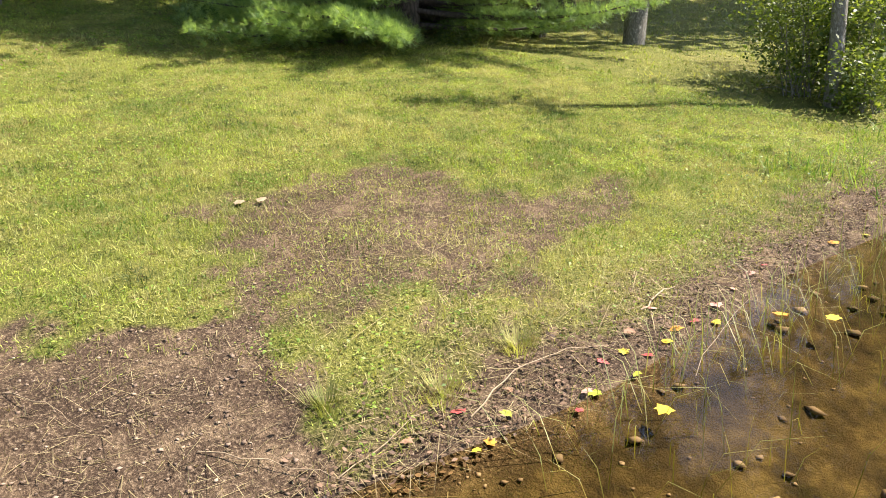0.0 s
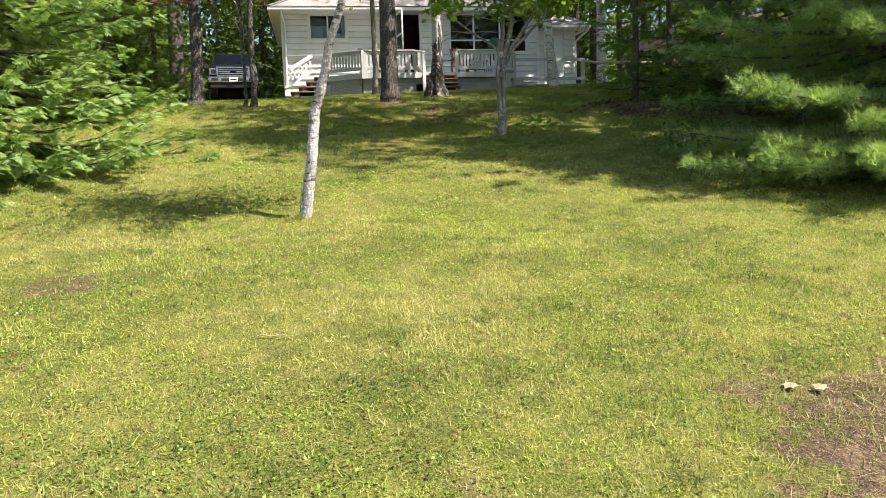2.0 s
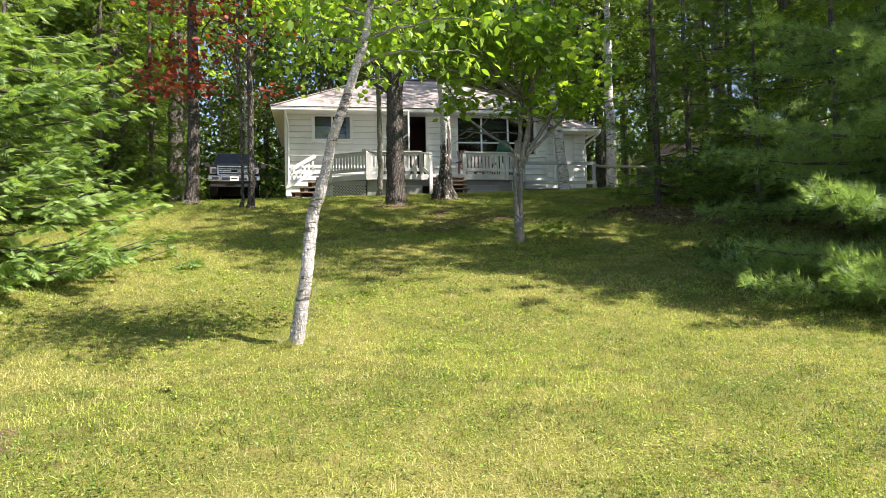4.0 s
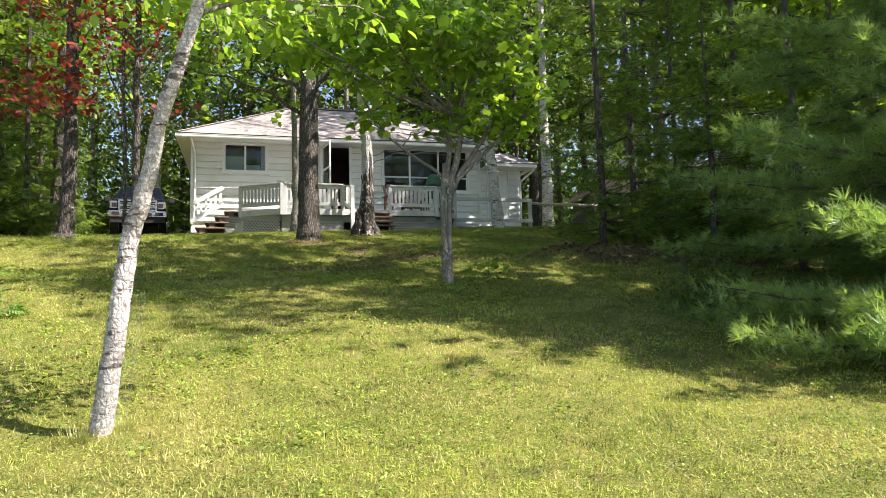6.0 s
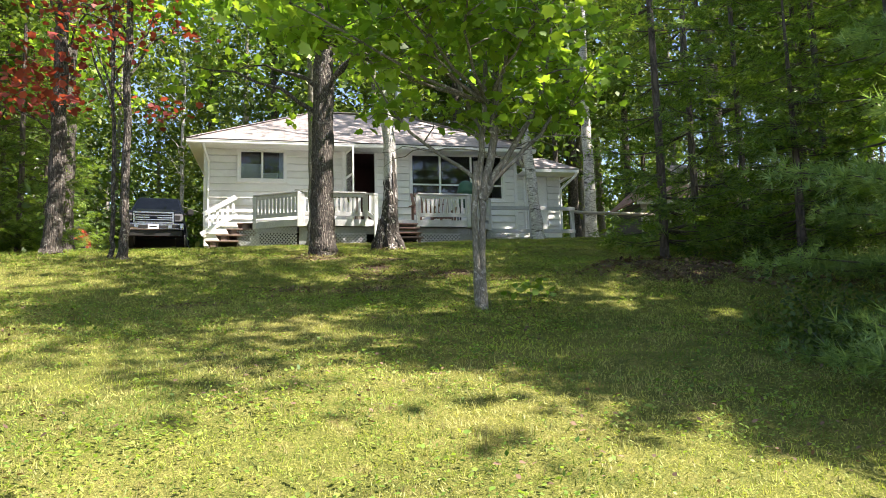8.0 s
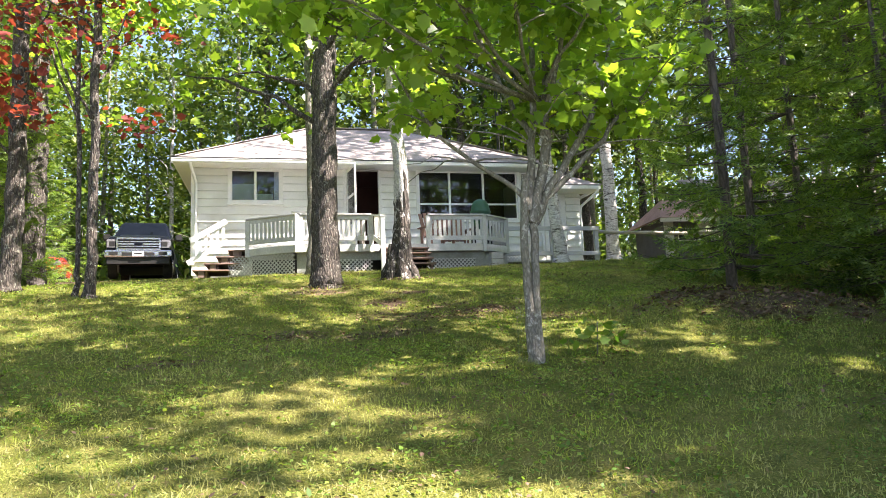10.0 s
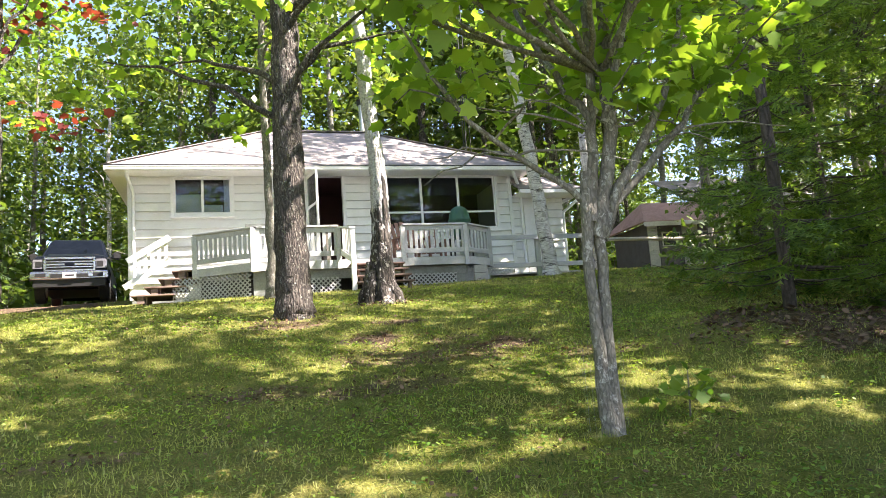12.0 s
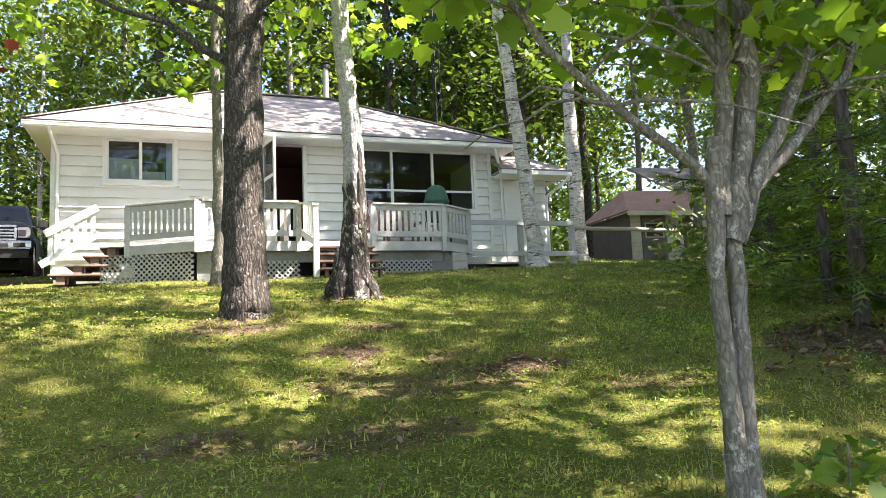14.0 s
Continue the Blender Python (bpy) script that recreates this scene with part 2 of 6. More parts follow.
LEAF_COLOURS = [surface("yellow_leaf", (0.55, 0.36, 0.02), (0.70, 0.55, 0.04), 20, 0.5), surface("orange_leaf", (0.55, 0.20, 0.02), (0.62, 0.32, 0.04), 20, 0.5),
                surface("crimson_leaf", (0.30, 0.04, 0.04), (0.50, 0.10, 0.09), 20, 0.5), surface("lime_leaf", (0.30, 0.40, 0.03), (0.50, 0.55, 0.06), 20, 0.5),
                surface("brown_leaf", (0.20, 0.11, 0.06), (0.34, 0.20, 0.12), 20, 0.7), surface("pink_leaf", (0.50, 0.22, 0.18), (0.60, 0.33, 0.25), 20, 0.6)]


def glass_mat(name, tint, gloss_rough=0.02):
    m, nt, b = nodes_of(name)
    nt.nodes.remove(b)
    tr = nt.nodes.new("ShaderNodeBsdfTransparent")
    tr.inputs["Color"].default_value = (*tint, 1)
    gl = nt.nodes.new("ShaderNodeBsdfGlossy")
    gl.inputs["Roughness"].default_value = gloss_rough
    fr = nt.nodes.new("ShaderNodeFresnel")
    fr.inputs["IOR"].default_value = 1.5
    sh = nt.nodes.new("ShaderNodeMixShader")
    link(nt, fr.outputs["Fac"], sh.inputs["Fac"])
    link(nt, tr.outputs["BSDF"], sh.inputs[1])
    link(nt, gl.outputs["BSDF"], sh.inputs[2])
    link(nt, sh.outputs["Shader"], nt.nodes["Material Output"].inputs["Surface"])
    return m, nt, fr, gl


M_GLASS = glass_mat("window_glass", (0.75, 0.78, 0.78))[0]
M_WATER, wnt, wfr, wgl = glass_mat("lake_water", (0.78, 0.70, 0.46), 0.04)
wfr.inputs["IOR"].default_value = 1.33
wco = wnt.nodes.new("ShaderNodeTexCoord").outputs["Object"]
wb = wnt.nodes.new("ShaderNodeBump")
wb.inputs["Strength"].default_value, wb.inputs["Distance"].default_value = 0.06, 0.02
link(wnt, noise_node(wnt, wco, 5.0, 3, 0.5, (1, 1.8, 1)), wb.inputs["Height"])
link(wnt, wb.outputs["Normal"], wgl.inputs["Normal"])
link(wnt, wb.outputs["Normal"], wfr.inputs["Normal"])


def shingle_mat():
    m, nt, b = nodes_of("asphalt_shingle")
    co = nt.nodes.new("ShaderNodeTexCoord").outputs["UV"]
    br = nt.nodes.new("ShaderNodeTexBrick")
    br.inputs["Scale"].default_value = 1.0
    br.inputs["Brick Width"].default_value, br.inputs["Row Height"].default_value = 0.30, 0.14
    br.inputs["Mortar Size"].default_value, br.inputs["Bias"].default_value = 0.008, 0.0
    br.inputs["Color1"].default_value, br.inputs["Color2"].default_value = (0.23, 0.20, 0.19, 1), (0.37, 0.325, 0.31, 1)
    br.inputs["Mortar"].default_value = (0.12, 0.11, 0.10, 1)
    link(nt, co, br.inputs["Vector"])
    n = noise_node(nt, co, 1.2, 6, 0.7)
    col = mix(nt, 0.5, br.outputs["Color"], ramp(nt, n, [(0.35, (0.18, 0.155, 0.145)), (0.65, (0.43, 0.38, 0.36))]))
    link(nt, col, b.inputs["Base Color"])
    b.inputs["Roughness"].default_value = 0.9
    bump(nt, b, br.outputs["Fac"], -0.5, 0.01)
    return m


M_SHINGLE = shingle_mat()
M_CAP = surface("ridge_shingle", (0.24, 0.21, 0.20), (0.36, 0.32, 0.30), 3.0, 0.9, fine=50, bumps=0.5)


# ---------------------------------------------------------------- builders
PROFILE = [(-80, -6.0), (0, -0.5), (3, -0.02), (4.1, 0.33), (4.45, 0.47), (4.9, 0.61), (5.5, 0.74), (6.2, 0.86), (7.2, 1.04), (8.1, 1.26), (9.4, 1.50), (10.4, 1.64), (11.5, 1.80), (12.6, 2.05), (14, 2.36),
           (16.9, 2.97), (18.4, 3.22), (19.3, 3.45), (21.5, 4.05), (22.9, 4.33), (24.5, 4.6), (26, 4.82), (27.5, 4.98), (29.6, 5.2), (36, 6.0), (60, 7.2), (200, 12), (600, 20)]
PY, PZ = np.array([p[0] for p in PROFILE], float), np.array([p[1] for p in PROFILE], float)


def wave(x, y):
    return np.sin(x * 1.7 + 0.6 * np.sin(y * 1.3)) * np.sin(y * 1.9 + 0.7 * np.sin(x * 0.9))


def ground_np(x, y):
    z = sum(np.interp(y + d, PY, PZ) for d in (-0.5, 0.0, 0.5)) / 3
    near = np.clip((y - 4.6) / 1.0, 0, 1)
    z = z + near * (0.025 * wave(x, y) + 0.012 * wave(x * 3.1 + 5, y * 2.7))
    shore = np.interp(x, [-3, 1.2, 1.6, 2.1, 2.7, 3.3, 4.6, 5.7, 8, 12], [0.2, 0.15, 0.1, -0.02, -0.12, -0.10, -0.04, -0.18, -0.3, -0.4])
    z = z - shore * 0.3 * np.exp(-((y - 4.4) / 1.0) ** 2)
    z = z + 0.03 * (np.clip(x, -6, 10) - 3) * np.clip((y - 21) / 4, 0, 1)
    z = z + 0.35 * np.exp(-(((x - 7.2) / 2.6) ** 2 + ((y - 18.6) / 1.6) ** 2))
    return z


def gz(x, y):
    return float(ground_np(np.array([x], float), np.array([y], float))[0])


def blot(x, y, cx, cy, rx, ry, turn=0.0):
    c, s = math.cos(turn), math.sin(turn)
    u, v = ((x - cx) * c + (y - cy) * s) / rx, (-(x - cx) * s + (y - cy) * c) / ry
    r = np.sqrt(u * u + v * v) + 0.20 * wave(x * 1.6, y * 1.9) + 0.15 * wave(x * 5 + 2, y * 6) + 0.08 * wave(x * 11, y * 13 + 1)
    return np.clip((1.14 - r) / 0.34, 0, 1)


def bare_np(x, y):
    """How bare of grass the ground is: 0 lawn, 1 earth."""
    d = 0.64 * blot(x, y, 2.95, 6.25, 1.4, 1.12, 0.2)
    d = np.maximum(d, 0.6 * blot(x, y, 4.35, 5.75, 0.8, 0.35, 0.1))
    d = np.maximum(d, blot(x, y, 0.5, 5.15, 1.15, 1.0, -0.45))
    d = np.maximum(d, np.clip((4.78 + 0.12 * wave(x * 2, y) - y) / 0.25, 0, 1))
    d = np.maximum(d, 0.5 * np.clip((5.3 + 0.2 * wave(x * 2, y) - y) / 0.5, 0, 1))
    d = np.maximum(d, 0.55 * blot(x, y, -1.9, 9.4, 0.4, 0.3))
    d = np.maximum(d, 0.5 * blot(x, y, 2.9, 19.6, 0.9, 0.5))
    for cx, cy, rx, ry, k in ((2.46, 20.5, 0.34, 0.26, 0.85), (3.65, 19.8, 0.5, 0.22, 0.8), (2.93, 21.3, 0.4, 0.2, 0.8), (3.35, 20.2, 0.35, 0.16, 0.55), (1.3, 18.8, 0.6, 0.25, 0.55), (1.7, 21.5, 0.6, 0.35, 0.6), (2.2, 18.6, 0.7, 0.3, 0.5), (0.2, 17.4, 0.5, 0.25, 0.45), (4.4, 19.0, 0.5, 0.3, 0.5)):
        d = np.maximum(d, k * blot(x, y, cx, cy, rx, ry))
    d = np.maximum(d, 0.6 * blot(x, y, 7.8, 18.8, 2.4, 1.4))
    d = np.maximum(d, 0.9 * blot(x, y, -5.5, 37.0, 4.6, 5.0))
    d = np.maximum(d, 0.95 * blot(x, y, -4.6, 32.4, 3.6, 2.6))
    d = np.maximum(d, 0.35 * blot(x, y, 1.8, 21.9, 0.6, 0.5))
    d = np.maximum(d, 0.35 * blot(x, y, 3.1, 22.9, 0.7, 0.5))
    return d


def mesh_arrays(name, verts, faces, mat=None, smooth=False):
    """A mesh out of arrays: verts (n, 3), faces (m, k) all with k corners."""
    me = bpy.data.meshes.new(name)
    verts, faces = np.asarray(verts, np.float32), np.asarray(faces, np.int32)
    me.vertices.add(len(verts))
    me.vertices.foreach_set("co", verts.ravel())
    k = faces.shape[1]
    me.loops.add(faces.size)
    me.loops.foreach_set("vertex_index", faces.ravel())
    me.polygons.add(len(faces))
    me.polygons.foreach_set("loop_start", np.arange(0, faces.size, k, dtype=np.int32))
    me.polygons.foreach_set("loop_total", np.full(len(faces), k, np.int32))
    if smooth:
        me.polygons.foreach_set("use_smooth", np.ones(len(faces), bool))
    me.update(calc_edges=True)
    if mat:
        me.materials.append(mat)
    return me


def thing(name, x, y, z, label, category, group="", kind="", turn=0.0):
    e = new(name)
    e.empty_display_size = 0.2
    e.matrix_world = pose(x, y, z, 0, 0, turn)
    return tagged(e, label, category, group, kind)


def part_mesh(name, me, parent, label=""):
    ob = new(name, me)
    ob.parent = parent
    if label:
        ob["label"] = label
    return ob


def part(name, bm, mat, parent, label="", smooth=False):
    me = bpy.data.meshes.new(name)
    bm.normal_update()
    bm.to_mesh(me)
    bm.free()
    if smooth:
        for p in me.polygons:
            p.use_smooth = True
    me.materials.append(mat)
    return part_mesh(name, me, parent, label)


def box(bm, x0, y0, z0, x1, y1, z1, m=None, bev=0.0):
    r = bmesh.ops.create_cube(bm, size=1.0, matrix=Matrix.LocRotScale(((x0 + x1) / 2, (y0 + y1) / 2, (z0 + z1) / 2), None, (abs(x1 - x0), abs(y1 - y0), abs(z1 - z0))))
    vs = r["verts"]
    if bev:
        es = list({e for v in vs for e in v.link_edges})
        vs = [v for f in bmesh.ops.bevel(bm, geom=es, offset=bev, segments=1, affect="EDGES")["faces"] for v in f.verts]
        vs = list({v for v in vs})
    if m is not None:
        bmesh.ops.transform(bm, matrix=m, verts=list(set(vs)))
    return bm


def boxes(*args, bev=0.0):
    bm = bmesh.new()
    for a in args:
        box(bm, *a, bev=bev)
    return bm


def bar(bm, a, b, w, h, bev=0.0):
    """A straight timber from a to b, w across and h high."""
    a, b = Vector(a), Vector(b)
    d = b - a
    m = Matrix.Translation((a + b) / 2) @ d.to_track_quat("X", "Z").to_matrix().to_4x4()
    box(bm, -d.length / 2, -w / 2, -h / 2, d.length / 2, w / 2, h / 2, m, bev)
    return bm


def tube_arrays(points, radii, seg=10, rng=None, rough=0.0, base=0):
    pts = np.asarray(points, float)
    n = len(pts)
    tang = np.gradient(pts, axis=0)
    tang /= np.linalg.norm(tang, axis=1)[:, None] + 1e-9
    ref = np.array([0.0, 1.0, 0.0]) if abs(tang[0][1]) < 0.8 else np.array([1.0, 0, 0])
    u = np.cross(tang, ref)
    u /= np.linalg.norm(u, axis=1)[:, None] + 1e-9
    v = np.cross(tang, u)
    ang = np.linspace(0, 2 * np.pi, seg, endpoint=False)
    rr = np.asarray(radii, float)[:, None] * np.ones((1, seg))
    if rng is not None and rough:
        ridge = rng.normal(size=(1, seg))
        rr = rr * (1 + rough * (0.55 * rng.normal(size=(n, seg)) + 0.8 * ridge))
    vs = pts[:, None, :] + rr[:, :, None] * (np.cos(ang)[None, :, None] * u[:, None, :] + np.sin(ang)[None, :, None] * v[:, None, :])
    i, j = np.meshgrid(np.arange(n - 1), np.arange(seg), indexing="ij")
    j2 = (j + 1) % seg
    f = np.stack([i * seg + j, i * seg + j2, (i + 1) * seg + j2, (i + 1) * seg + j], -1).reshape(-1, 4) + base
    return vs.reshape(-1, 3), f


def tubes_mesh(name, tubes, mat, seg=8, rng=None, rough=0.0):
    vs, fs, base = [], [], 0
    for pts, rad in tubes:
        v, f = tube_arrays(pts, rad, seg, rng, rough, base)
        vs.append(v)
        fs.append(f)
        base += len(v)
    return mesh_arrays(name, np.concatenate(vs), np.concatenate(fs), mat, True)


def curve_pts(a, b, sag, n, rng, wob=0.03):
    a, b = np.asarray(a, float), np.asarray(b, float)
    t = np.linspace(0, 1, n)[:, None]
    p = a + (b - a) * t
    p[:, 2] += sag * (4 * t * (1 - t))[:, 0]
    p[1:-1] += rng.normal(size=(n - 2, 3)) * wob
    return p


LEAF_QUAD = np.array([(0, 0, 0), (0.32, 0.45, 0.05), (0, 1, 0), (-0.32, 0.45, 0.05)])
LEAF_BLADE = np.array([(0, 0, 0), (0.075, 0.45, 0.06), (0, 1, 0.02), (-0.075, 0.45, 0.06)])
LEAF_OVAL = np.array([(0, 0, 0), (0.25, 0.25, 0.04), (0.27, 0.55, 0.05), (0, 1, -0.05), (-0.27, 0.55, 0.05), (-0.25, 0.25, 0.04)])
LEAF_MAPLE = np.array([(0, 0, 0), (0.22, 0.12, 0.02), (0.55, 0.22, 0.03), (0.40, 0.44, 0.02), (0.44, 0.74, 0.0), (0.24, 0.70, 0.02), (0, 1.0, -0.06),
                       (-0.24, 0.70, 0.02), (-0.44, 0.74, 0.0), (-0.40, 0.44, 0.02), (-0.55, 0.22, 0.03), (-0.22, 0.12, 0.02)])


def scatter(template, faces, pos, yaw, pitch, roll, size):
    """Copies of a small template at many places, as arrays."""
    n, k = len(pos), len(template)
    cy, sy, cp, sp, cr, sr = np.cos(yaw), np.sin(yaw), np.cos(pitch), np.sin(pitch), np.cos(roll), np.sin(roll)
    t = template[None] * np.asarray(size).reshape(n, 1, -1)
    x, y, z = t[..., 0], t[..., 1], t[..., 2]
    x, z = x * cr[:, None] + z * sr[:, None], -x * sr[:, None] + z * cr[:, None]
    y, z = y * cp[:, None] - z * sp[:, None], y * sp[:, None] + z * cp[:, None]
    x, y = x * cy[:, None] - y * sy[:, None], x * sy[:, None] + y * cy[:, None]
    v = np.stack([x, y, z], -1) + pos[:, None, :]
    f = (np.asarray(faces)[None] + (np.arange(n) * k)[:, None, None]).reshape(-1, np.asarray(faces).shape[1])
    return v.reshape(-1, 3), f


def leaf_mesh(name, pos, size, mat, rng, template=LEAF_QUAD, droop=-0.35, spread=0.55):
    n = len(pos)
    v, f = scatter(template, [list(range(len(template)))], pos, rng.uniform(0, 6.283, n), rng.normal(droop, spread, n), rng.normal(0, spread, n), size * rng.uniform(0.65, 1.3, n))
    return mesh_arrays(name, v, f, mat)


def clumps(rng, centres, per, spread):
    c = np.repeat(np.asarray(centres, float), per, axis=0)
    return c + rng.normal(size=c.shape) * np.asarray(spread)


def needle_template(kind):
    """Twigs of needles: triangles on a stem of length 1 along y."""
    v = []
    if kind == "sparse":
        for i in range(5):
            y = 0.08 + 0.19 * i
            w = 0.34 * (1 - 0.12 * i)
            for s in (-1, 1):
                v += [(0, y, 0), (0, y + 0.11, 0), (s * w, y + 0.24, 0.04 * (i % 3 - 1))]
        v += [(-0.02, 0, 0), (0.02, 0, 0), (0, 1.02, 0)]
    elif kind == "spray":
        twigs_ = [(0.0, 0.0, 1.0, 0.0)] + [(y, s * (0.75 - 0.3 * y), 0.62 - 0.42 * y, s) for y in (0.08, 0.26, 0.44, 0.62) for s in (-1, 1)]
        for y, a, L, s in twigs_:
            d, q = np.array((math.sin(a), math.cos(a), 0.0)), np.array((math.cos(a), -math.sin(a), 0.0))
            o, w = np.array((0, y, 0.0)), 0.055
            tip, m1, m2 = o + d * L, o + d * L * 0.45 + q * w, o + d * L * 0.45 - q * w
            m1[2], m2[2], tip[2] = -0.03, -0.03, -0.04 * abs(s)
            v += [tuple(o), tuple(m1), tuple(tip), tuple(o), tuple(tip), tuple(m2)]
    else:
        r = random.Random(4)
        for i in range(13):
            a, e = i * 2.4, r.uniform(0.2, 1.2)
            d = Vector((math.cos(a) * math.sin(e), math.cos(e), math.sin(a) * math.sin(e)))
            s = d.cross(Vector((0.3, 0.1, 1))).normalized() * 0.034
            v += [tuple(-s), tuple(s), tuple(d * r.uniform(0.8, 1.05))]
    v = np.array(v)
    return v, np.arange(len(v)).reshape(-1, 3)


SPRAY_V, SPRAY_F = needle_template("spray")
TUFT_V, TUFT_F = needle_template("tuft")
SPARSE_V, SPARSE_F = needle_template("sparse")


def conifer(name, x, y, height, radius, mat, label, seed, levels=20, arms=8, first=0.25, twig=0.34, per=10, droop=0.25, trunk_r=0.12, category="conifer", tuft=False, lean=(0, 0), curve_up=0.12, group="", bark=None, sparse=False, taper=0.75):
    rng = np.random.default_rng(seed)
    tree = thing(name, x, y, gz(x, y) - 0.05, label, category, group)
    tz = np.linspace(0, height, 12)
    tp = np.stack([lean[0] * tz + 0.02 * np.sin(tz), lean[1] * tz, tz], -1)
    part_mesh("trunk", tubes_mesh("trunk", [(tp, trunk_r * (1 - tz / height * 0.93))], bark or M_PINEBARK, 10, rng, 0.04), tree)
    arms_t, pos, yaw, pit, siz = [], [], [], [], []
    for lv in range(levels):
        h = first + (height - first - 0.15) * (max(0, lv + rng.uniform(-0.3, 0.3)) / levels) ** 1.35
        reach = radius * (1 - max(0, h) / height) ** taper
        if reach < 0.1:
            continue
        n = max(4, int(arms * (0.55 + 0.45 * reach / radius)))
        for k in range(n):
            a = rng.uniform(0, 6.283)
            L = reach * rng.uniform(0.65, 1.12)
            s = np.linspace(0, 1, 6)
            bx, by = lean[0] * h + np.cos(a) * L * s, lean[1] * h + np.sin(a) * L * s
            bz = h - droop * L * s + curve_up * L * s ** 3 * 2
            pts = np.stack([bx, by, bz], -1)
            arms_t.append((pts, np.linspace((0.012 + 0.012 * L) * (0.5 if sparse else 1.0), 0.003, 6)))
            m = max(4, int(per * L * 1.6))
            t = rng.uniform(0.18, 1.0, m) ** 0.8
            side = rng.choice([-1, 1], m)
            q = np.stack([np.interp(t, s, bx), np.interp(t, s, by), np.interp(t, s, bz)], -1)
            q += rng.normal(size=q.shape) * 0.02
            ya = a - np.pi / 2 + side * rng.uniform(0.45, 1.2, m) * (1.1 - 0.45 * t) * (rng.uniform(0, 1, m) > 0.12)
            if tuft:
                q += np.stack([np.cos(ya + np.pi / 2), np.sin(ya + np.pi / 2), np.zeros(m)], -1) * rng.uniform(0, 0.22, m)[:, None] + rng.normal(size=q.shape) * 0.05
            pos.append(q)
            yaw.append(ya)
            pit.append(rng.normal(0.30 if tuft else -0.2, 0.3, m))
            siz.append(twig * rng.uniform(0.65, 1.25, m) * (0.75 + 0.4 * (1 - t)))
    part_mesh("branchwork", tubes_mesh("branches", arms_t, bark or M_PINEBARK, 4), tree)["kind"] = "stuff"
    pos, yaw, pit, siz = map(np.concatenate, (pos, yaw, pit, siz))
    v, f = scatter(TUFT_V if tuft else SPARSE_V if sparse else SPRAY_V, TUFT_F if tuft else SPARSE_F if sparse else SPRAY_F, pos, yaw, pit, rng.normal(0, 0.45, len(pos)), siz)
    part_mesh("crown", mesh_arrays("crown", v, f, mat), tree)["kind"] = "stuff"
    return tree


# ---------------------------------------------------------------- ground and lake
def ground_mat():
    m, nt, b = nodes_of("lawn_soil")
    co = nt.nodes.new("ShaderNodeTexCoord").outputs["Object"]
    at = nt.nodes.new("ShaderNodeAttribute")
    at.attribute_name = "bare"
    big = noise_node(nt, co, 0.55, 5, 0.6)
    mid = noise_node(nt, co, 5.0, 5, 0.7)
    fine = noise_node(nt, co, 70.0, 4, 0.7)
    turf = ramp(nt, big, [(0.35, (0.06, 0.08, 0.014)), (0.52, (0.17, 0.19, 0.032)), (0.66, (0.30, 0.26, 0.08))])
    turf = mix(nt, 0.55, turf, ramp(nt, mid, [(0.34, (0.03, 0.045, 0.010)), (0.52, (0.15, 0.16, 0.03)), (0.66, (0.32, 0.26, 0.10))]))
    # near-black low stop puts the shade of gaps between blades into the turf
    turf = mix(nt, 0.5, turf, ramp(nt, fine, [(0.36, (0.012, 0.016, 0.005)), (0.52, (0.12, 0.13, 0.025)), (0.68, (0.40, 0.37, 0.12))]))
    earth = ramp(nt, mid, [(0.36, (0.026, 0.016, 0.010)), (0.52, (0.085, 0.056, 0.034)), (0.64, (0.24, 0.17, 0.10))])
    earth = mix(nt, 0.5, earth, ramp(nt, fine, [(0.36, (0.015, 0.010, 0.008)), (0.53, (0.10, 0.068, 0.043)), (0.68, (0.45, 0.34, 0.22))]))
    add = nt.nodes.new("ShaderNodeMath")
    add.operation = "MULTIPLY_ADD"
    link(nt, mid, add.inputs[0])
    add.inputs[1].default_value = 0.9
    sub = nt.nodes.new("ShaderNodeMath")
    sub.operation = "SUBTRACT"
    link(nt, at.outputs["Fac"], sub.inputs[0])
    sub.inputs[1].default_value = 0.45
    link(nt, sub.outputs[0], add.inputs[2])
    mask = ramp(nt, add.outputs[0], [(0.32, (0, 0, 0)), (0.62, (1, 1, 1))])
    bed = nt.nodes.new("ShaderNodeAttribute")
    bed.attribute_name = "bed"
    earth = mix(nt, bed.outputs["Fac"], earth, ramp(nt, mid, [(0.36, (0.026, 0.018, 0.007)), (0.52, (0.07, 0.048, 0.018)), (0.66, (0.14, 0.10, 0.038))]))
    link(nt, mix(nt, mask, turf, earth), b.inputs["Base Color"])
    b.inputs["Roughness"].default_value = 0.92
    b.inputs["Specular IOR Level"].default_value = 0.15
    bump(nt, b, fine, 0.8, 0.03)
    return m


def axis(stops):
    out = []
    for (a, b, step) in stops:
        out += list(np.arange(a, b, step))
    return np.array(out + [stops[-1][1]], float)


gx = axis([(-400, -60, 34), (-60, -14, 2), (-14, -6, 0.5), (-6, 13, 0.1), (13, 30, 0.6), (30, 70, 3), (70, 400, 33)])
gy = axis([(-80, 0, 8), (0, 3.4, 0.4), (3.4, 14, 0.1), (14, 32, 0.25), (32, 70, 1.5), (70, 560, 35)])
GX, GY = np.meshgrid(gx, gy, indexing="ij")
GZ = ground_np(GX, GY)
gi, gj = np.meshgrid(np.arange(len(gx) - 1), np.arange(len(gy) - 1), indexing="ij")
ny = len(gy)
gf = np.stack([gi * ny + gj, (gi + 1) * ny + gj, (gi + 1) * ny + gj + 1, gi * ny + gj + 1], -1).reshape(-1, 4)
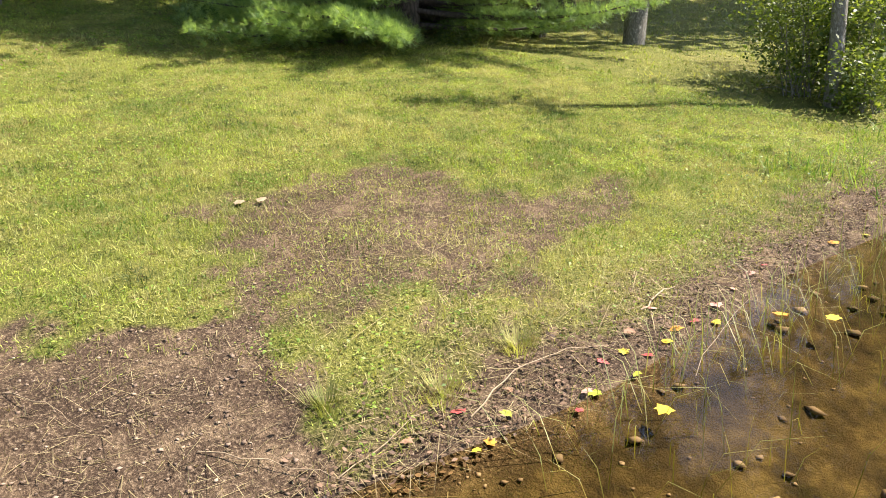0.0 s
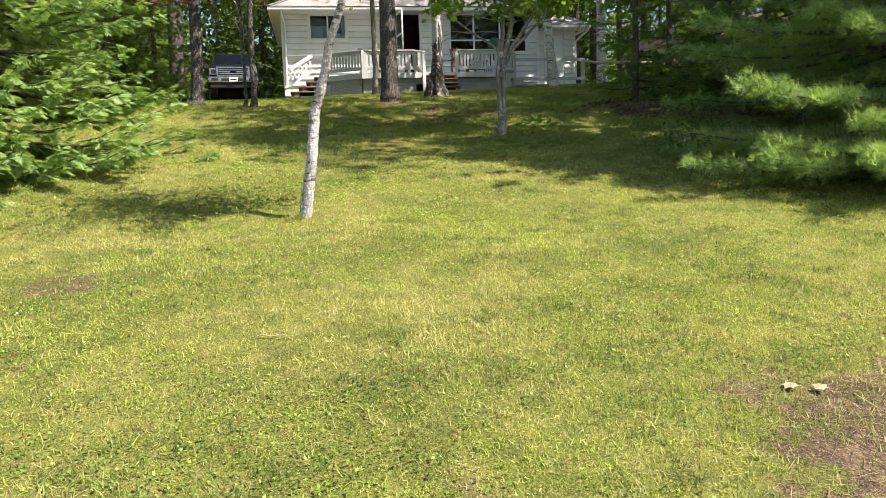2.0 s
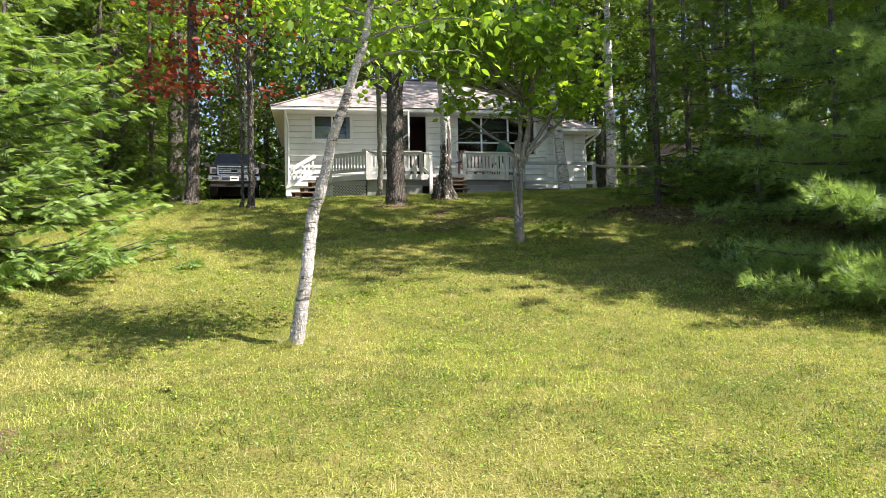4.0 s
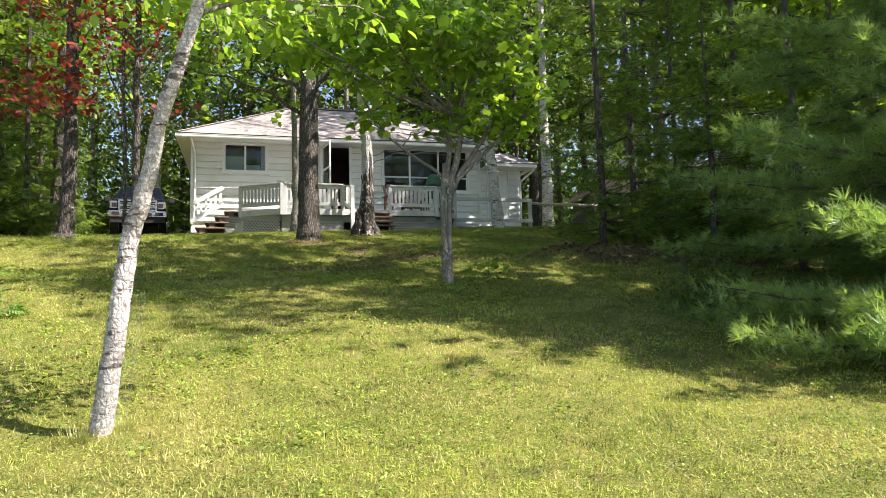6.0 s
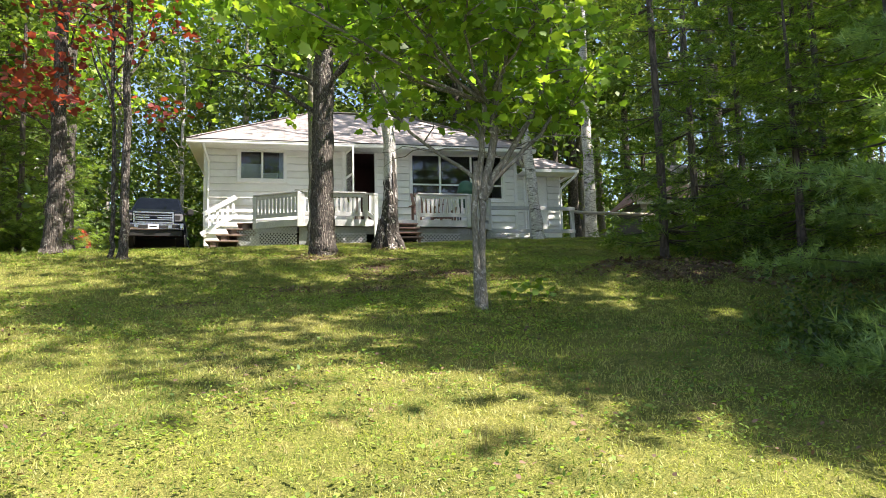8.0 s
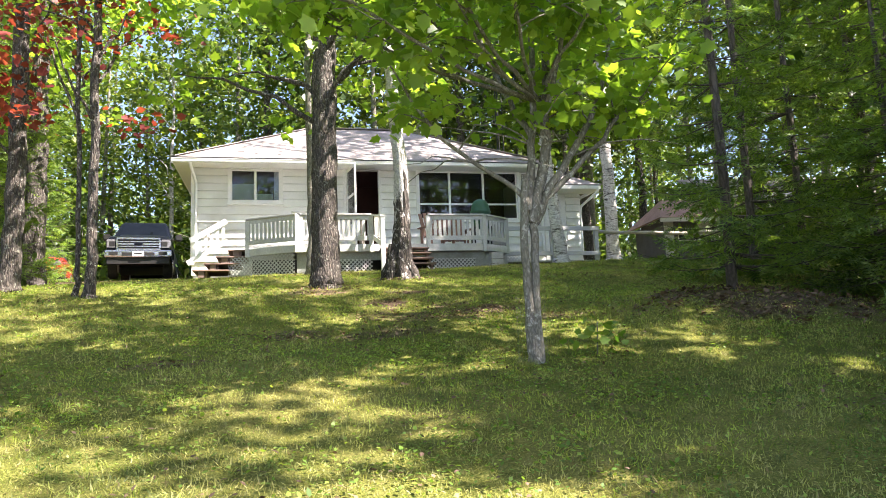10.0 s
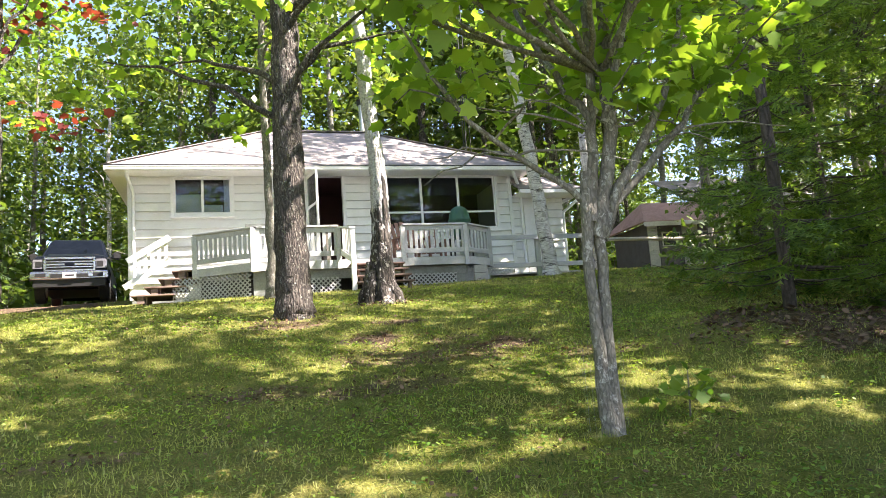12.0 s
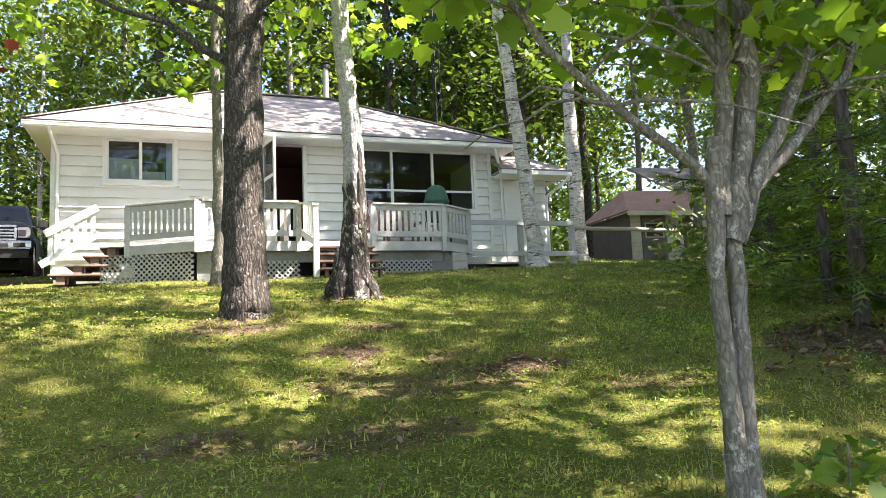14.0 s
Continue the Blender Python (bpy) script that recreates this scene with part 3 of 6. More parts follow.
ground_me = mesh_arrays("ground", np.stack([GX, GY, GZ], -1).reshape(-1, 3), gf, ground_mat(), True)
bare_attr = ground_me.attributes.new("bare", "FLOAT", "POINT")
bare_attr.data.foreach_set("value", bare_np(GX, GY).astype(np.float32).ravel())
bed_attr = ground_me.attributes.new("bed", "FLOAT", "POINT")
bed_attr.data.foreach_set("value", np.clip((0.43 - GZ) / 0.05, 0, 1).astype(np.float32).ravel())
tagged(new("ground", ground_me), "sloping mown lawn with bare earth patches and a muddy shore", "ground", kind="structure")

water_bm = bmesh.new()
bmesh.ops.create_grid(water_bm, x_segments=40, y_segments=20, size=0.5, matrix=Matrix.LocRotScale((0, -196.9, 0.45), None, (800, 404, 1)))
wme = bpy.data.meshes.new("water")
water_bm.to_mesh(wme)
water_bm.free()
wme.materials.append(M_WATER)
lake = new("water", wme)
lake.visible_shadow = False
tagged(lake, "clear brown shallow lake water at the shore", "water", kind="structure")

# dock that the walk starts from
dock = thing("dock", -0.1, 5.58, 0.80, "weathered grey plank dock ending on bare earth at the shore", "dock")
for i in range(7):
    bm = boxes((-0.56 + 0.16 * i, -8.0, -0.04, -0.407 + 0.16 * i, 0.0 - 0.01 * (i % 3), 0.0), bev=0.006)
    part("plank", bm, M_PLANK, dock)
for i in range(6):
    part("joist", boxes((-0.56, -0.25 - 1.5 * i, -0.16, 0.56, -0.15 - 1.5 * i, -0.044)), M_PLANK, dock)
for yy in (-1.75, -3.25, -6.25, -7.75):
    for xx in (-0.5, 0.5):
        part("post", boxes((xx - 0.05, yy - 0.05, -1.9, xx + 0.05, yy + 0.05, -0.164)), M_PLANK, dock)

# ---------------------------------------------------------------- house
WALL_Y, HX0, HX1, HY1 = 29.60, -1.00, 7.95, 35.20
FLOOR_Z, SOFFIT_Z = 5.75, 7.95
OPEN = [(-0.06, 1.15, 7.08, 7.89), (2.84, 3.69, 5.80, 7.93), (4.77, 7.52, 6.62, 7.92)]
house = thing("house", 3.5, WALL_Y, 5.40, "white lap-sided cottage with a grey hipped shingle roof", "house")


def at_house(bm):
    bmesh.ops.translate(bm, vec=(-3.5, -WALL_Y, -5.40), verts=bm.verts)
    return bm


def hpart(name, bm, mat, label="", parent=None, smooth=False):
    return part(name, at_house(bm), mat, parent or house, label, smooth)


def pieces_beside(x0, x1, z0, z1, holes, pad):
    """The stretches of a strip that the openings leave free."""
    cuts = [(x0, x1)]
    for a, b, c, d in holes:
        a, b, c, d = a - pad, b + pad, c - pad, d + pad
        if c < z1 - 0.01 and d > z0 + 0.01:
            cuts = [q for s, e in cuts for q in ((s, min(e, a)), (max(s, b), e)) if q[1] - q[0] > 0.02]
    return cuts


bm = bmesh.new()
zs = sorted({5.2, SOFFIT_Z + 0.1, *[o[2] for o in OPEN], *[o[3] for o in OPEN]})
for z0, z1 in zip(zs, zs[1:]):
    for a, b in pieces_beside(HX0, HX1, z0, z1, OPEN, 0.0):
        box(bm, a, WALL_Y + 0.02, z0, b, WALL_Y + 0.14, z1)
box(bm, HX0, WALL_Y + 0.141, 5.2, HX0 + 0.12, HY1, SOFFIT_Z + 0.1)
box(bm, HX1 - 0.12, WALL_Y + 0.141, 5.2, HX1, HY1, SOFFIT_Z + 0.1)
box(bm, HX0 + 0.121, HY1 - 0.12, 5.2, HX1 - 0.121, HY1, SOFFIT_Z + 0.1)
hpart("wall", bm, M_WHITE)
# floor, ceiling and partitions all coloured dark for the dim interior
hpart("room", boxes((HX0 + 0.13, WALL_Y + 0.15, FLOOR_Z - 0.1, HX1 - 0.13, HY1 - 0.13, FLOOR_Z), (HX0 + 0.13, WALL_Y + 2.2, FLOOR_Z, HX1 - 0.13, WALL_Y + 2.3, SOFFIT_Z), (HX0 + 0.13, WALL_Y + 0.15, SOFFIT_Z, HX1 - 0.13, HY1 - 0.13, SOFFIT_Z + 0.05), (2.1, WALL_Y + 0.15, FLOOR_Z, 2.2, WALL_Y + 2.2, SOFFIT_Z), (4.4, WALL_Y + 0.15, FLOOR_Z, 4.5, WALL_Y + 2.2, SOFFIT_Z)), M_DARKIN, "reddish interior, its dimness put into the colour, seen through the openings")


def lap_board(length):
    bm = bmesh.new()
    v = [bm.verts.new(p) for p in ((0, 0, 0.017), (0, -0.05, 0.017), (0, -0.006, 0.199), (0, 0, 0.199), (length, 0, 0.017), (length, -0.05, 0.017), (length, -0.006, 0.199), (length, 0, 0.199))]
    for f in ((0, 1, 2, 3), (7, 6, 5, 4), (1, 5, 6, 2), (0, 4, 5, 1), (3, 2, 6, 7)):
        bm.faces.new([v[i] for i in f])
    return bm


row, z = 0, 5.52
while z < SOFFIT_Z - 0.05:
    for a, b in pieces_beside(HX0, HX1, z, z + 0.2, OPEN, 0.075):
        bm = lap_board(b - a - 0.004)
        bmesh.ops.translate(bm, vec=(a, WALL_Y + 0.018, z), verts=bm.verts)
        hpart("siding_board", bm, M_WHITE)
    z += 0.2
    row += 1
for xx in (HX0 - 0.02, HX1 - 0.07):
    hpart("corner_board", boxes((xx, WALL_Y - 0.03, 5.45, xx + 0.09, WALL_Y + 0.015, SOFFIT_Z)), M_TRIM)
for k in range(9):
    zz = 5.52 + 0.27 * k
    hpart("side_board", boxes((HX0 - 0.02, WALL_Y + 0.10, zz, HX0 - 0.002, HY1, zz + 0.262)), M_WHITE)
hpart("foundation", boxes((HX0 + 0.05, WALL_Y + 0.03, 4.9, HX1 - 0.05, WALL_Y + 0.018 + 0.2, 5.2)), M_SKIRT)

# hipped roof
EX0, EX1, EY0, EY1, EZ = -1.40, 8.36, 29.0, 35.8, 8.05
RX0, RX1, RY, RZ = 2.0, 4.96, 32.4, 9.90


def roof_face(pts, name, mat, thick=0.05):
    """A sloped sheet with thickness; u runs along the eave, v up the slope."""
    p = [Vector(q) for q in pts]
    u = (p[1] - p[0]).normalized()
    nrm = u.cross(p[-1] - p[0]).normalized()
    w = nrm.cross(u)
    bm = bmesh.new()
    uv = bm.loops.layers.uv.new("uv")
    top = [bm.verts.new(q) for q in p]
    low = [bm.verts.new(q - nrm * thick) for q in p]
    faces = [bm.faces.new(top), bm.faces.new(low[::-1])]
    for i in range(len(p)):
        j = (i + 1) % len(p)
        faces.append(bm.faces.new((top[j], top[i], low[i], low[j])))
    for f in faces:
        for lp in f.loops:
            d = lp.vert.co - p[0]
            lp[uv].uv = (d.dot(u), d.dot(w))
    return bm


hpart("roof", roof_face([(EX0, EY0, EZ), (EX1, EY0, EZ), (RX1, RY, RZ), (RX0, RY, RZ)], "front", M_SHINGLE), M_SHINGLE, "grey-brown asphalt shingle slope")
hpart("roof", roof_face([(EX0, EY1, EZ), (EX0, EY0, EZ), (RX0, RY, RZ)], "left", M_SHINGLE), M_SHINGLE, "grey-brown asphalt shingle slope")
hpart("roof", roof_face([(EX1, EY0, EZ), (EX1, EY1, EZ), (RX1, RY, RZ)], "right", M_SHINGLE), M_SHINGLE, "grey-brown asphalt shingle slope")
hpart("roof", roof_face([(EX1, EY1, EZ), (EX0, EY1, EZ), (RX0, RY, RZ), (RX1, RY, RZ)], "back", M_SHINGLE), M_SHINGLE, "grey-brown asphalt shingle slope")
bm = bmesh.new()
for a, b in (((EX0, EY0, EZ), (RX0, RY, RZ)), ((EX1, EY0, EZ), (RX1, RY, RZ)), ((RX0, RY, RZ), (RX1, RY, RZ))):
    bar(bm, Vector(a) + Vector((0, 0, 0.012)), Vector(b) + Vector((0, 0, 0.012)), 0.22, 0.02)
hpart("ridge_cap", bm, M_CAP)
hpart("soffit", boxes((EX0 + 0.02, EY0 + 0.02, SOFFIT_Z - 0.02, EX1 - 0.02, WALL_Y + 0.013, SOFFIT_Z), (EX0 + 0.02, WALL_Y + 0.016, SOFFIT_Z - 0.02, HX0 - 0.025, EY1, SOFFIT_Z), (HX1 + 0.005, WALL_Y + 0.016, SOFFIT_Z - 0.02, EX1 - 0.02, EY1, SOFFIT_Z)), M_TRIM)
hpart("fascia", boxes((EX0, EY0 - 0.0, SOFFIT_Z - 0.03, EX1, EY0 + 0.018, EZ - 0.03)), M_TRIM)
hpart("fascia", boxes((EX0, EY0 + 0.02, SOFFIT_Z - 0.03, EX0 + 0.018, EY1, EZ - 0.03)), M_TRIM)
hpart("fascia", boxes((EX1 - 0.018, EY0 + 0.02, SOFFIT_Z - 0.03, EX1, EY1, EZ - 0.03)), M_TRIM)
# black strip stands in for the shadow line between shingles and gutter
hpart("eave_shadow_strip", boxes((EX0 - 0.015, EY0 - 0.03, EZ - 0.045, EX1 + 0.015, EY0 + 0.03, EZ - 0.012)), M_BLACK, "black strip for the shadow line between shingles and gutter")
# gutter with a rolled lip
bm = bmesh.new()
prof = [(0, 0), (-0.09, 0.0), (-0.11, 0.03), (-0.11, 0.085), (-0.125, 0.09), (-0.125, 0.078), (-0.116, 0.072), (-0.116, 0.02), (-0.094, -0.008), (0, -0.008)]
ends = [[bm.verts.new((xx, EY0 - 0.002 + py, SOFFIT_Z - 0.055 + pz)) for py, pz in prof] for xx in (EX0, EX1)]
for i in range(len(prof)):
    j = (i + 1) % len(prof)
    bm.faces.new((ends[0][i], ends[1][i], ends[1][j], ends[0][j]))
hpart("gutter", bm, M_TRIM)
for xs, x_wall in ((EX0 + 0.42, HX0 + 0.10), (EX1 - 0.55, EX1 - 0.18)):
    rng = np.random.default_rng(3)
    pts = [(xs, EY0 - 0.05, SOFFIT_Z + 0.01), (xs, EY0 - 0.03, SOFFIT_Z - 0.08), (x_wall, WALL_Y - 0.09, SOFFIT_Z - 0.42), (x_wall, WALL_Y - 0.08, SOFFIT_Z - 0.6), (x_wall, WALL_Y - 0.08, 5.7), (x_wall, WALL_Y - 0.2, 5.55)]
    me = tubes_mesh("downspout", [(np.array(pts) - (3.5, WALL_Y, 5.40), [0.038] * 6)], M_TRIM, 8)
    part_mesh("downspout", me, house)


def framed_opening(x0, x1, z0, z1, name, label, uprights, rails, sill=True):
    """A window or door with casing, bars and one pane for each field."""
    w = thing(name, 0, 0, 0, "", "")
    w.parent = house
    w["label"] = label
    w.matrix_basis = pose((x0 + x1) / 2 - 3.5, 0, z0 - 5.40)
    ox, oz = (x0 + x1) / 2, z0
    t = 0.075

    def add(nm, b, mat):
        bmesh.ops.translate(b, vec=(-ox, -WALL_Y, -oz), verts=b.verts)
        return part(nm, b, mat, w)
    y0, y1 = WALL_Y - 0.045, WALL_Y + 0.012
    add("casing", boxes((x0 - t, y0, z0 - t, x0, y1, z1 + t), (x1, y0, z0 - t, x1 + t, y1, z1 + t), (x0, y0, z1, x1, y1, z1 + t - 0.002)), M_TRIM)
    if sill:
        add("window_sill", boxes((x0 - t - 0.03, y0 - 0.035, z0 - t - 0.03, x1 + t + 0.03, y1, z0 - t - 0.001), (x0, y0, z0 - t, x1, y1, z0), bev=0.004), M_TRIM)
    fr = 0.03
    xs, zz = [x0, *uprights, x1], [z0, *rails, z1]
    bm = boxes((x0, WALL_Y + 0.02, z0, x0 + fr, WALL_Y + 0.06, z1), (x1 - fr, WALL_Y + 0.02, z0, x1, WALL_Y + 0.06, z1), (x0 + fr, WALL_Y + 0.02, z0, x1 - fr, WALL_Y + 0.06, z0 + fr), (x0 + fr, WALL_Y + 0.02, z1 - fr, x1 - fr, WALL_Y + 0.06, z1))
    add("window_frame", bm, M_TRIM)
    for u in uprights:
        add("mullion", boxes((u - 0.028, WALL_Y + 0.012, z0 + fr, u + 0.028, WALL_Y + 0.062, z1 - fr)), M_TRIM)
    for r in rails:
        for a, b in zip(xs, xs[1:]):
            add("transom", boxes((a + 0.03, WALL_Y + 0.016, r - 0.022, b - 0.03, WALL_Y + 0.058, r + 0.022)), M_TRIM)
    for a, b in zip(xs, xs[1:]):
        for c, d in zip(zz, zz[1:]):
            g = add("pane", boxes((a + 0.012, WALL_Y + 0.036, c + 0.012, b - 0.012, WALL_Y + 0.042, d - 0.012)), M_GLASS)
            g.visible_shadow = False
    return w


win = framed_opening(*OPEN[0], "window", "white sliding window with pale curtains", [0.54], [])
framed_opening(*OPEN[2], "window", "wide white picture window with dark panes", [5.62, 6.56], [7.03])
# the left piece is raised to stand in for the pane's pale reflection too
hpart("curtain", boxes((-0.05, WALL_Y + 0.155, 7.05, 0.53, WALL_Y + 0.17, 7.55), (0.56, WALL_Y + 0.155, 7.05, 0.98, WALL_Y + 0.17, 7.30)), M_CURTAIN, "pale curtain behind glass")
hpart("curtain", boxes((1.0, WALL_Y + 0.155, 7.05, 1.16, WALL_Y + 0.17, 7.92)), M_CURTAIN, "pale curtain behind glass")
# doorway with its storm door swung open
hpart("door_casing", boxes((2.765, WALL_Y - 0.035, 5.8, 2.84, WALL_Y + 0.012, 8.005), (3.69, WALL_Y - 0.035, 5.8, 3.765, WALL_Y + 0.012, 8.005), (2.841, WALL_Y - 0.035, 7.93, 3.689, WALL_Y + 0.012, 8.003)), M_TRIM)
storm = thing("door", 0, 0, 0, "", "")
storm.parent = house
storm["label"] = "white framed glass storm door swung open"
storm.matrix_basis = pose(2.86 - 3.5, -0.04, 5.80 - 5.40, 0, 0, -80)
part("door_frame", boxes((0, -0.02, 0, 0.07, 0.02, 2.1), (0.75, -0.02, 0, 0.82, 0.02, 2.1), (0.071, -0.02, 2.02, 0.749, 0.02, 2.1), (0.071, -0.02, 0, 0.749, 0.02, 0.6), (0.071, -0.02, 1.3, 0.749, 0.02, 1.36)), M_TRIM, storm)
for a, b in ((0.6, 1.3), (1.36, 2.02)):
    part("pane", boxes((0.072, -0.004, a + 0.002, 0.748, 0.004, b - 0.002)), M_GLASS, storm).visible_shadow = False
part("door_handle", boxes((0.72, -0.06, 0.98, 0.76, -0.021, 1.12), bev=0.008), M_BLACK, storm)
# stove pipe
rng = np.random.default_rng(5)
pipe = tubes_mesh("chimney", [(np.array([(5.0, 33.5, 9.0), (5.0, 33.5, 10.2), (5.0, 33.5, 11.12)]) - (3.5, WALL_Y, 5.40), [0.085, 0.085, 0.085])], M_METAL, 14)
stack = part_mesh("chimney", pipe, house, "galvanised stove pipe with a dark cap")
bm = bmesh.new()
bmesh.ops.create_cone(bm, segments=14, radius1=0.13, radius2=0.13, depth=0.10, cap_ends=True, matrix=Matrix.Translation((5.0, 33.5, 11.16)))
bmesh.ops.create_cone(bm, segments=14, radius1=0.15, radius2=0.05, depth=0.06, cap_ends=True, matrix=Matrix.Translation((5.0, 33.5, 11.28)))
at_house(bm)
part("cap", bm, M_BLACK, stack)

# lower addition
add_ = thing("storage_addition", 8.7, WALL_Y, 5.3, "small white lean-to addition with a low shingle roof", "shed")


def apart_(name, bm, mat, label="", smooth=False):
    bmesh.ops.translate(bm, vec=(-8.7, -WALL_Y, -5.3), verts=bm.verts)
    return part(name, bm, mat, add_, label, smooth)


apart_("wall", boxes((7.955, WALL_Y + 0.03, 5.2, 9.35, WALL_Y + 3.0, 7.36)), M_WHITE)
for k in range(10):
    zz = 5.42 + 0.2 * k
    for a, b in ((7.96, 8.25), (8.92, 9.35)):
        bm = lap_board(b - a)
        bmesh.ops.translate(bm, vec=(a, WALL_Y + 0.026, zz), verts=bm.verts)
        apart_("siding_board", bm, M_WHITE)
apart_("door", boxes((8.27, WALL_Y - 0.01, 5.42, 8.90, WALL_Y + 0.028, 7.15), bev=0.006), M_TRIM, "plain white storage door")
apart_("roof", roof_face([(7.95, 28.95, 7.46), (9.72, 28.95, 7.46), (9.05, 30.0, 8.0), (7.95, 30.0, 8.0)], "f", M_SHINGLE), M_SHINGLE)
apart_("roof", roof_face([(9.72, 28.95, 7.46), (9.72, 32.6, 7.46), (9.05, 32.6, 8.0), (9.05, 30.0, 8.0)], "f", M_SHINGLE), M_SHINGLE)
apart_("fascia", boxes((7.95, 28.95, 7.34, 9.70, 28.97, 7.43), (9.68, 28.972, 7.34, 9.70, 32.6, 7.43)), M_TRIM)
apart_("soffit", boxes((7.95, 28.975, 7.345, 9.675, WALL_Y + 0.02, 7.36)), M_TRIM)
me = tubes_mesh("downspout", [(np.array([(9.62, 28.92, 7.36), (9.60, 28.95, 7.26), (9.32, 29.5, 6.95), (9.32, 29.53, 6.7), (9.32, 29.53, 5.6)]) - (8.7, WALL_Y, 5.3), [0.038] * 5)], M_TRIM, 8)
part_mesh("downspout", me, add_)

# ---------------------------------------------------------------- deck
DZ, CAP = 5.55, 6.21
deck = thing("deck", 3.4, 26.9, 5.0, "grey painted wooden deck with slatted railings and lattice skirt", "deck")


def dpart(name, bm, mat, label="", parent=None):
    bmesh.ops.translate(bm, vec=(-3.4, -26.9, -5.0), verts=bm.verts)
    return part(name, bm, mat, parent or deck, label)


for k in range(19):
    y0 = 26.92 + 0.14 * k
    xl = max(0.40, 1.5 - (y0 - 26.9) / 0.61) if y0 < 27.57 else 0.40
    xr = min(6.46, 5.78 + (y0 - 26.9) / 0.74) if y0 < 27.4 else 6.46
    dpart("deck_board", boxes((xl, y0, DZ - 0.035, xr, y0 + 0.132, DZ)), M_DECKGREY)
OUT = [(0.40, 29.5), (0.42, 27.57), (1.5, 26.9), (3.16, 26.9), (4.42, 26.9), (5.78, 26.9), (6.46, 27.4), (6.46, 29.5)]
for (a, b) in zip(OUT, OUT[1:]):
    bm = bmesh.new()
    bar(bm, (*a, DZ - 0.09), (*b, DZ - 0.09), 0.04, 0.16)
    dpart("fascia_board", bm, M_DECKGREY)
    if a[0] < 1.0:
        continue
    bm = bmesh.new()
    inset = 0.12
    a2 = (a[0] + (inset if a[0] < 1.5 else 0) - (inset if a[0] > 5.8 else 0), a[1] + inset)
    b2 = (b[0] + (inset if b[0] < 1.5 else 0) - (inset if b[0] > 5.8 else 0), b[1] + inset)
    bar(bm, (*a2, DZ - 0.265), (*b2, DZ - 0.265), 0.03, 0.18)
    dpart("skirt_board", bm, M_SKIRT)


def lattice(a, b, z0, z1, step=0.092):
    """Crossed strips in a frame between two ground points."""
    a, b = Vector((*a, 0)), Vector((*b, 0))
    L, u = (b - a).length, (b - a).normalized()
    bm = bmesh.new()
    nrm = Vector((u.y, -u.x, 0))
    h = z1 - z0
    s = -h
    while s < L:
        for sgn, off in ((1, 0.0), (-1, 0.007)):
            t0, t1 = (max(s, 0), min(s + h, L))
            if t1 - t0 > 0.02:
                e0, e1 = (t0 - s), (t1 - s)
                za, zb = (z0 + e0, z0 + e1) if sgn > 0 else (z1 - e0, z1 - e1)
                bar(bm, a + u * t0 + Vector((0, 0, za)) + nrm * off, a + u * t1 + Vector((0, 0, zb)) + nrm * off, 0.006, 0.024)
        s += step
    return bm


for a, b, z0, z1 in (((0.0, 27.75), (1.45, 27.02), 4.9, 5.38), ((2.2, 27.0), (3.16, 27.0), 4.9, 5.22), ((4.42, 27.0), (5.55, 27.0), 4.95, 5.22), ((6.6, 28.2), (7.3, 28.4), 5.15, 5.42)):
    dpart("lattice_panel", lattice(a, b, z0, z1), M_DECKGREY, "crossed lattice strips")
dpart("skirt_board", boxes((1.5, 27.03, 4.85, 2.18, 27.06, 5.3)), M_SKIRT)
# black sheet standing in for the shade under the deck, behind the lattice
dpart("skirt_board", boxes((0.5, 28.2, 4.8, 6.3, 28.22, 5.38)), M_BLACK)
dpart("skirt_board", boxes((5.55, 27.03, 4.9, 5.95, 27.06, 5.3)), M_SKIRT)
for k in range(3):
    dpart("pier_block", boxes((5.93, 26.95, 4.86 + 0.165 * k, 6.22, 27.15, 5.018 + 0.165 * k), bev=0.008), M_BRICK)


def railing(a, b, top=CAP, low=5.63, posts=(True, True), step=0.105):
    a, b = Vector((*a, 0)), Vector((*b, 0))
    L, u = (b - a).length, (b - a).normalized()
    up = Vector((0, 0, 1))
    for z, w, h in ((top, 0.12, 0.035), (top - 0.065, 0.03, 0.09), (low + 0.045, 0.03, 0.10)):
        bm = bmesh.new()
        bar(bm, a + up * z, b + up * z, w, h, 0.004)
        dpart("rail", bm, M_DECKGREY)
    n = max(1, int(L / step))
    for i in range(n):
        p = a + u * (L * (i + 0.5) / n)
        bm = bmesh.new()
        bar(bm, p - u * 0.032 + up * ((top + low) / 2 - 0.01), p + u * 0.032 + up * ((top + low) / 2 - 0.01), 0.02, top - low - 0.195)
        dpart("baluster", bm, M_DECKGREY)
    for keep, p in zip(posts, (a, b)):
        if keep:
            bm = bmesh.new()
            box(bm, p.x - 0.045, p.y - 0.045, 5.36, p.x + 0.045, p.y + 0.045, top - 0.02, bev=0.006)
            dpart("post", bm, M_DECKGREY)


railing((0.42, 27.55), (1.5, 26.88))
railing((1.58, 26.88), (3.14, 26.88))
railing((4.44, 26.88), (5.76, 26.88))
railing((5.80, 26.90), (6.46, 27.4), posts=(False, True))
railing((6.46, 27.45), (6.46, 29.45), posts=(False, False))
# front steps
for k in range(4):
    z, y = 5.43 - 0.145 * k, 26.78 - 0.24 * k
    dpart("tread", boxes((3.32, y - 0.15, z - 0.03, 4.40, y + 0.13, z), bev=0.004), M_STEP)
    for xx in (3.42, 3.85, 4.30):
        dpart("step_block", boxes((xx, y - 0.06, max(4.75, z - 0.16), xx + 0.045, y + 0.06, z - 0.031)), M_STEP)
bm = bmesh.new()
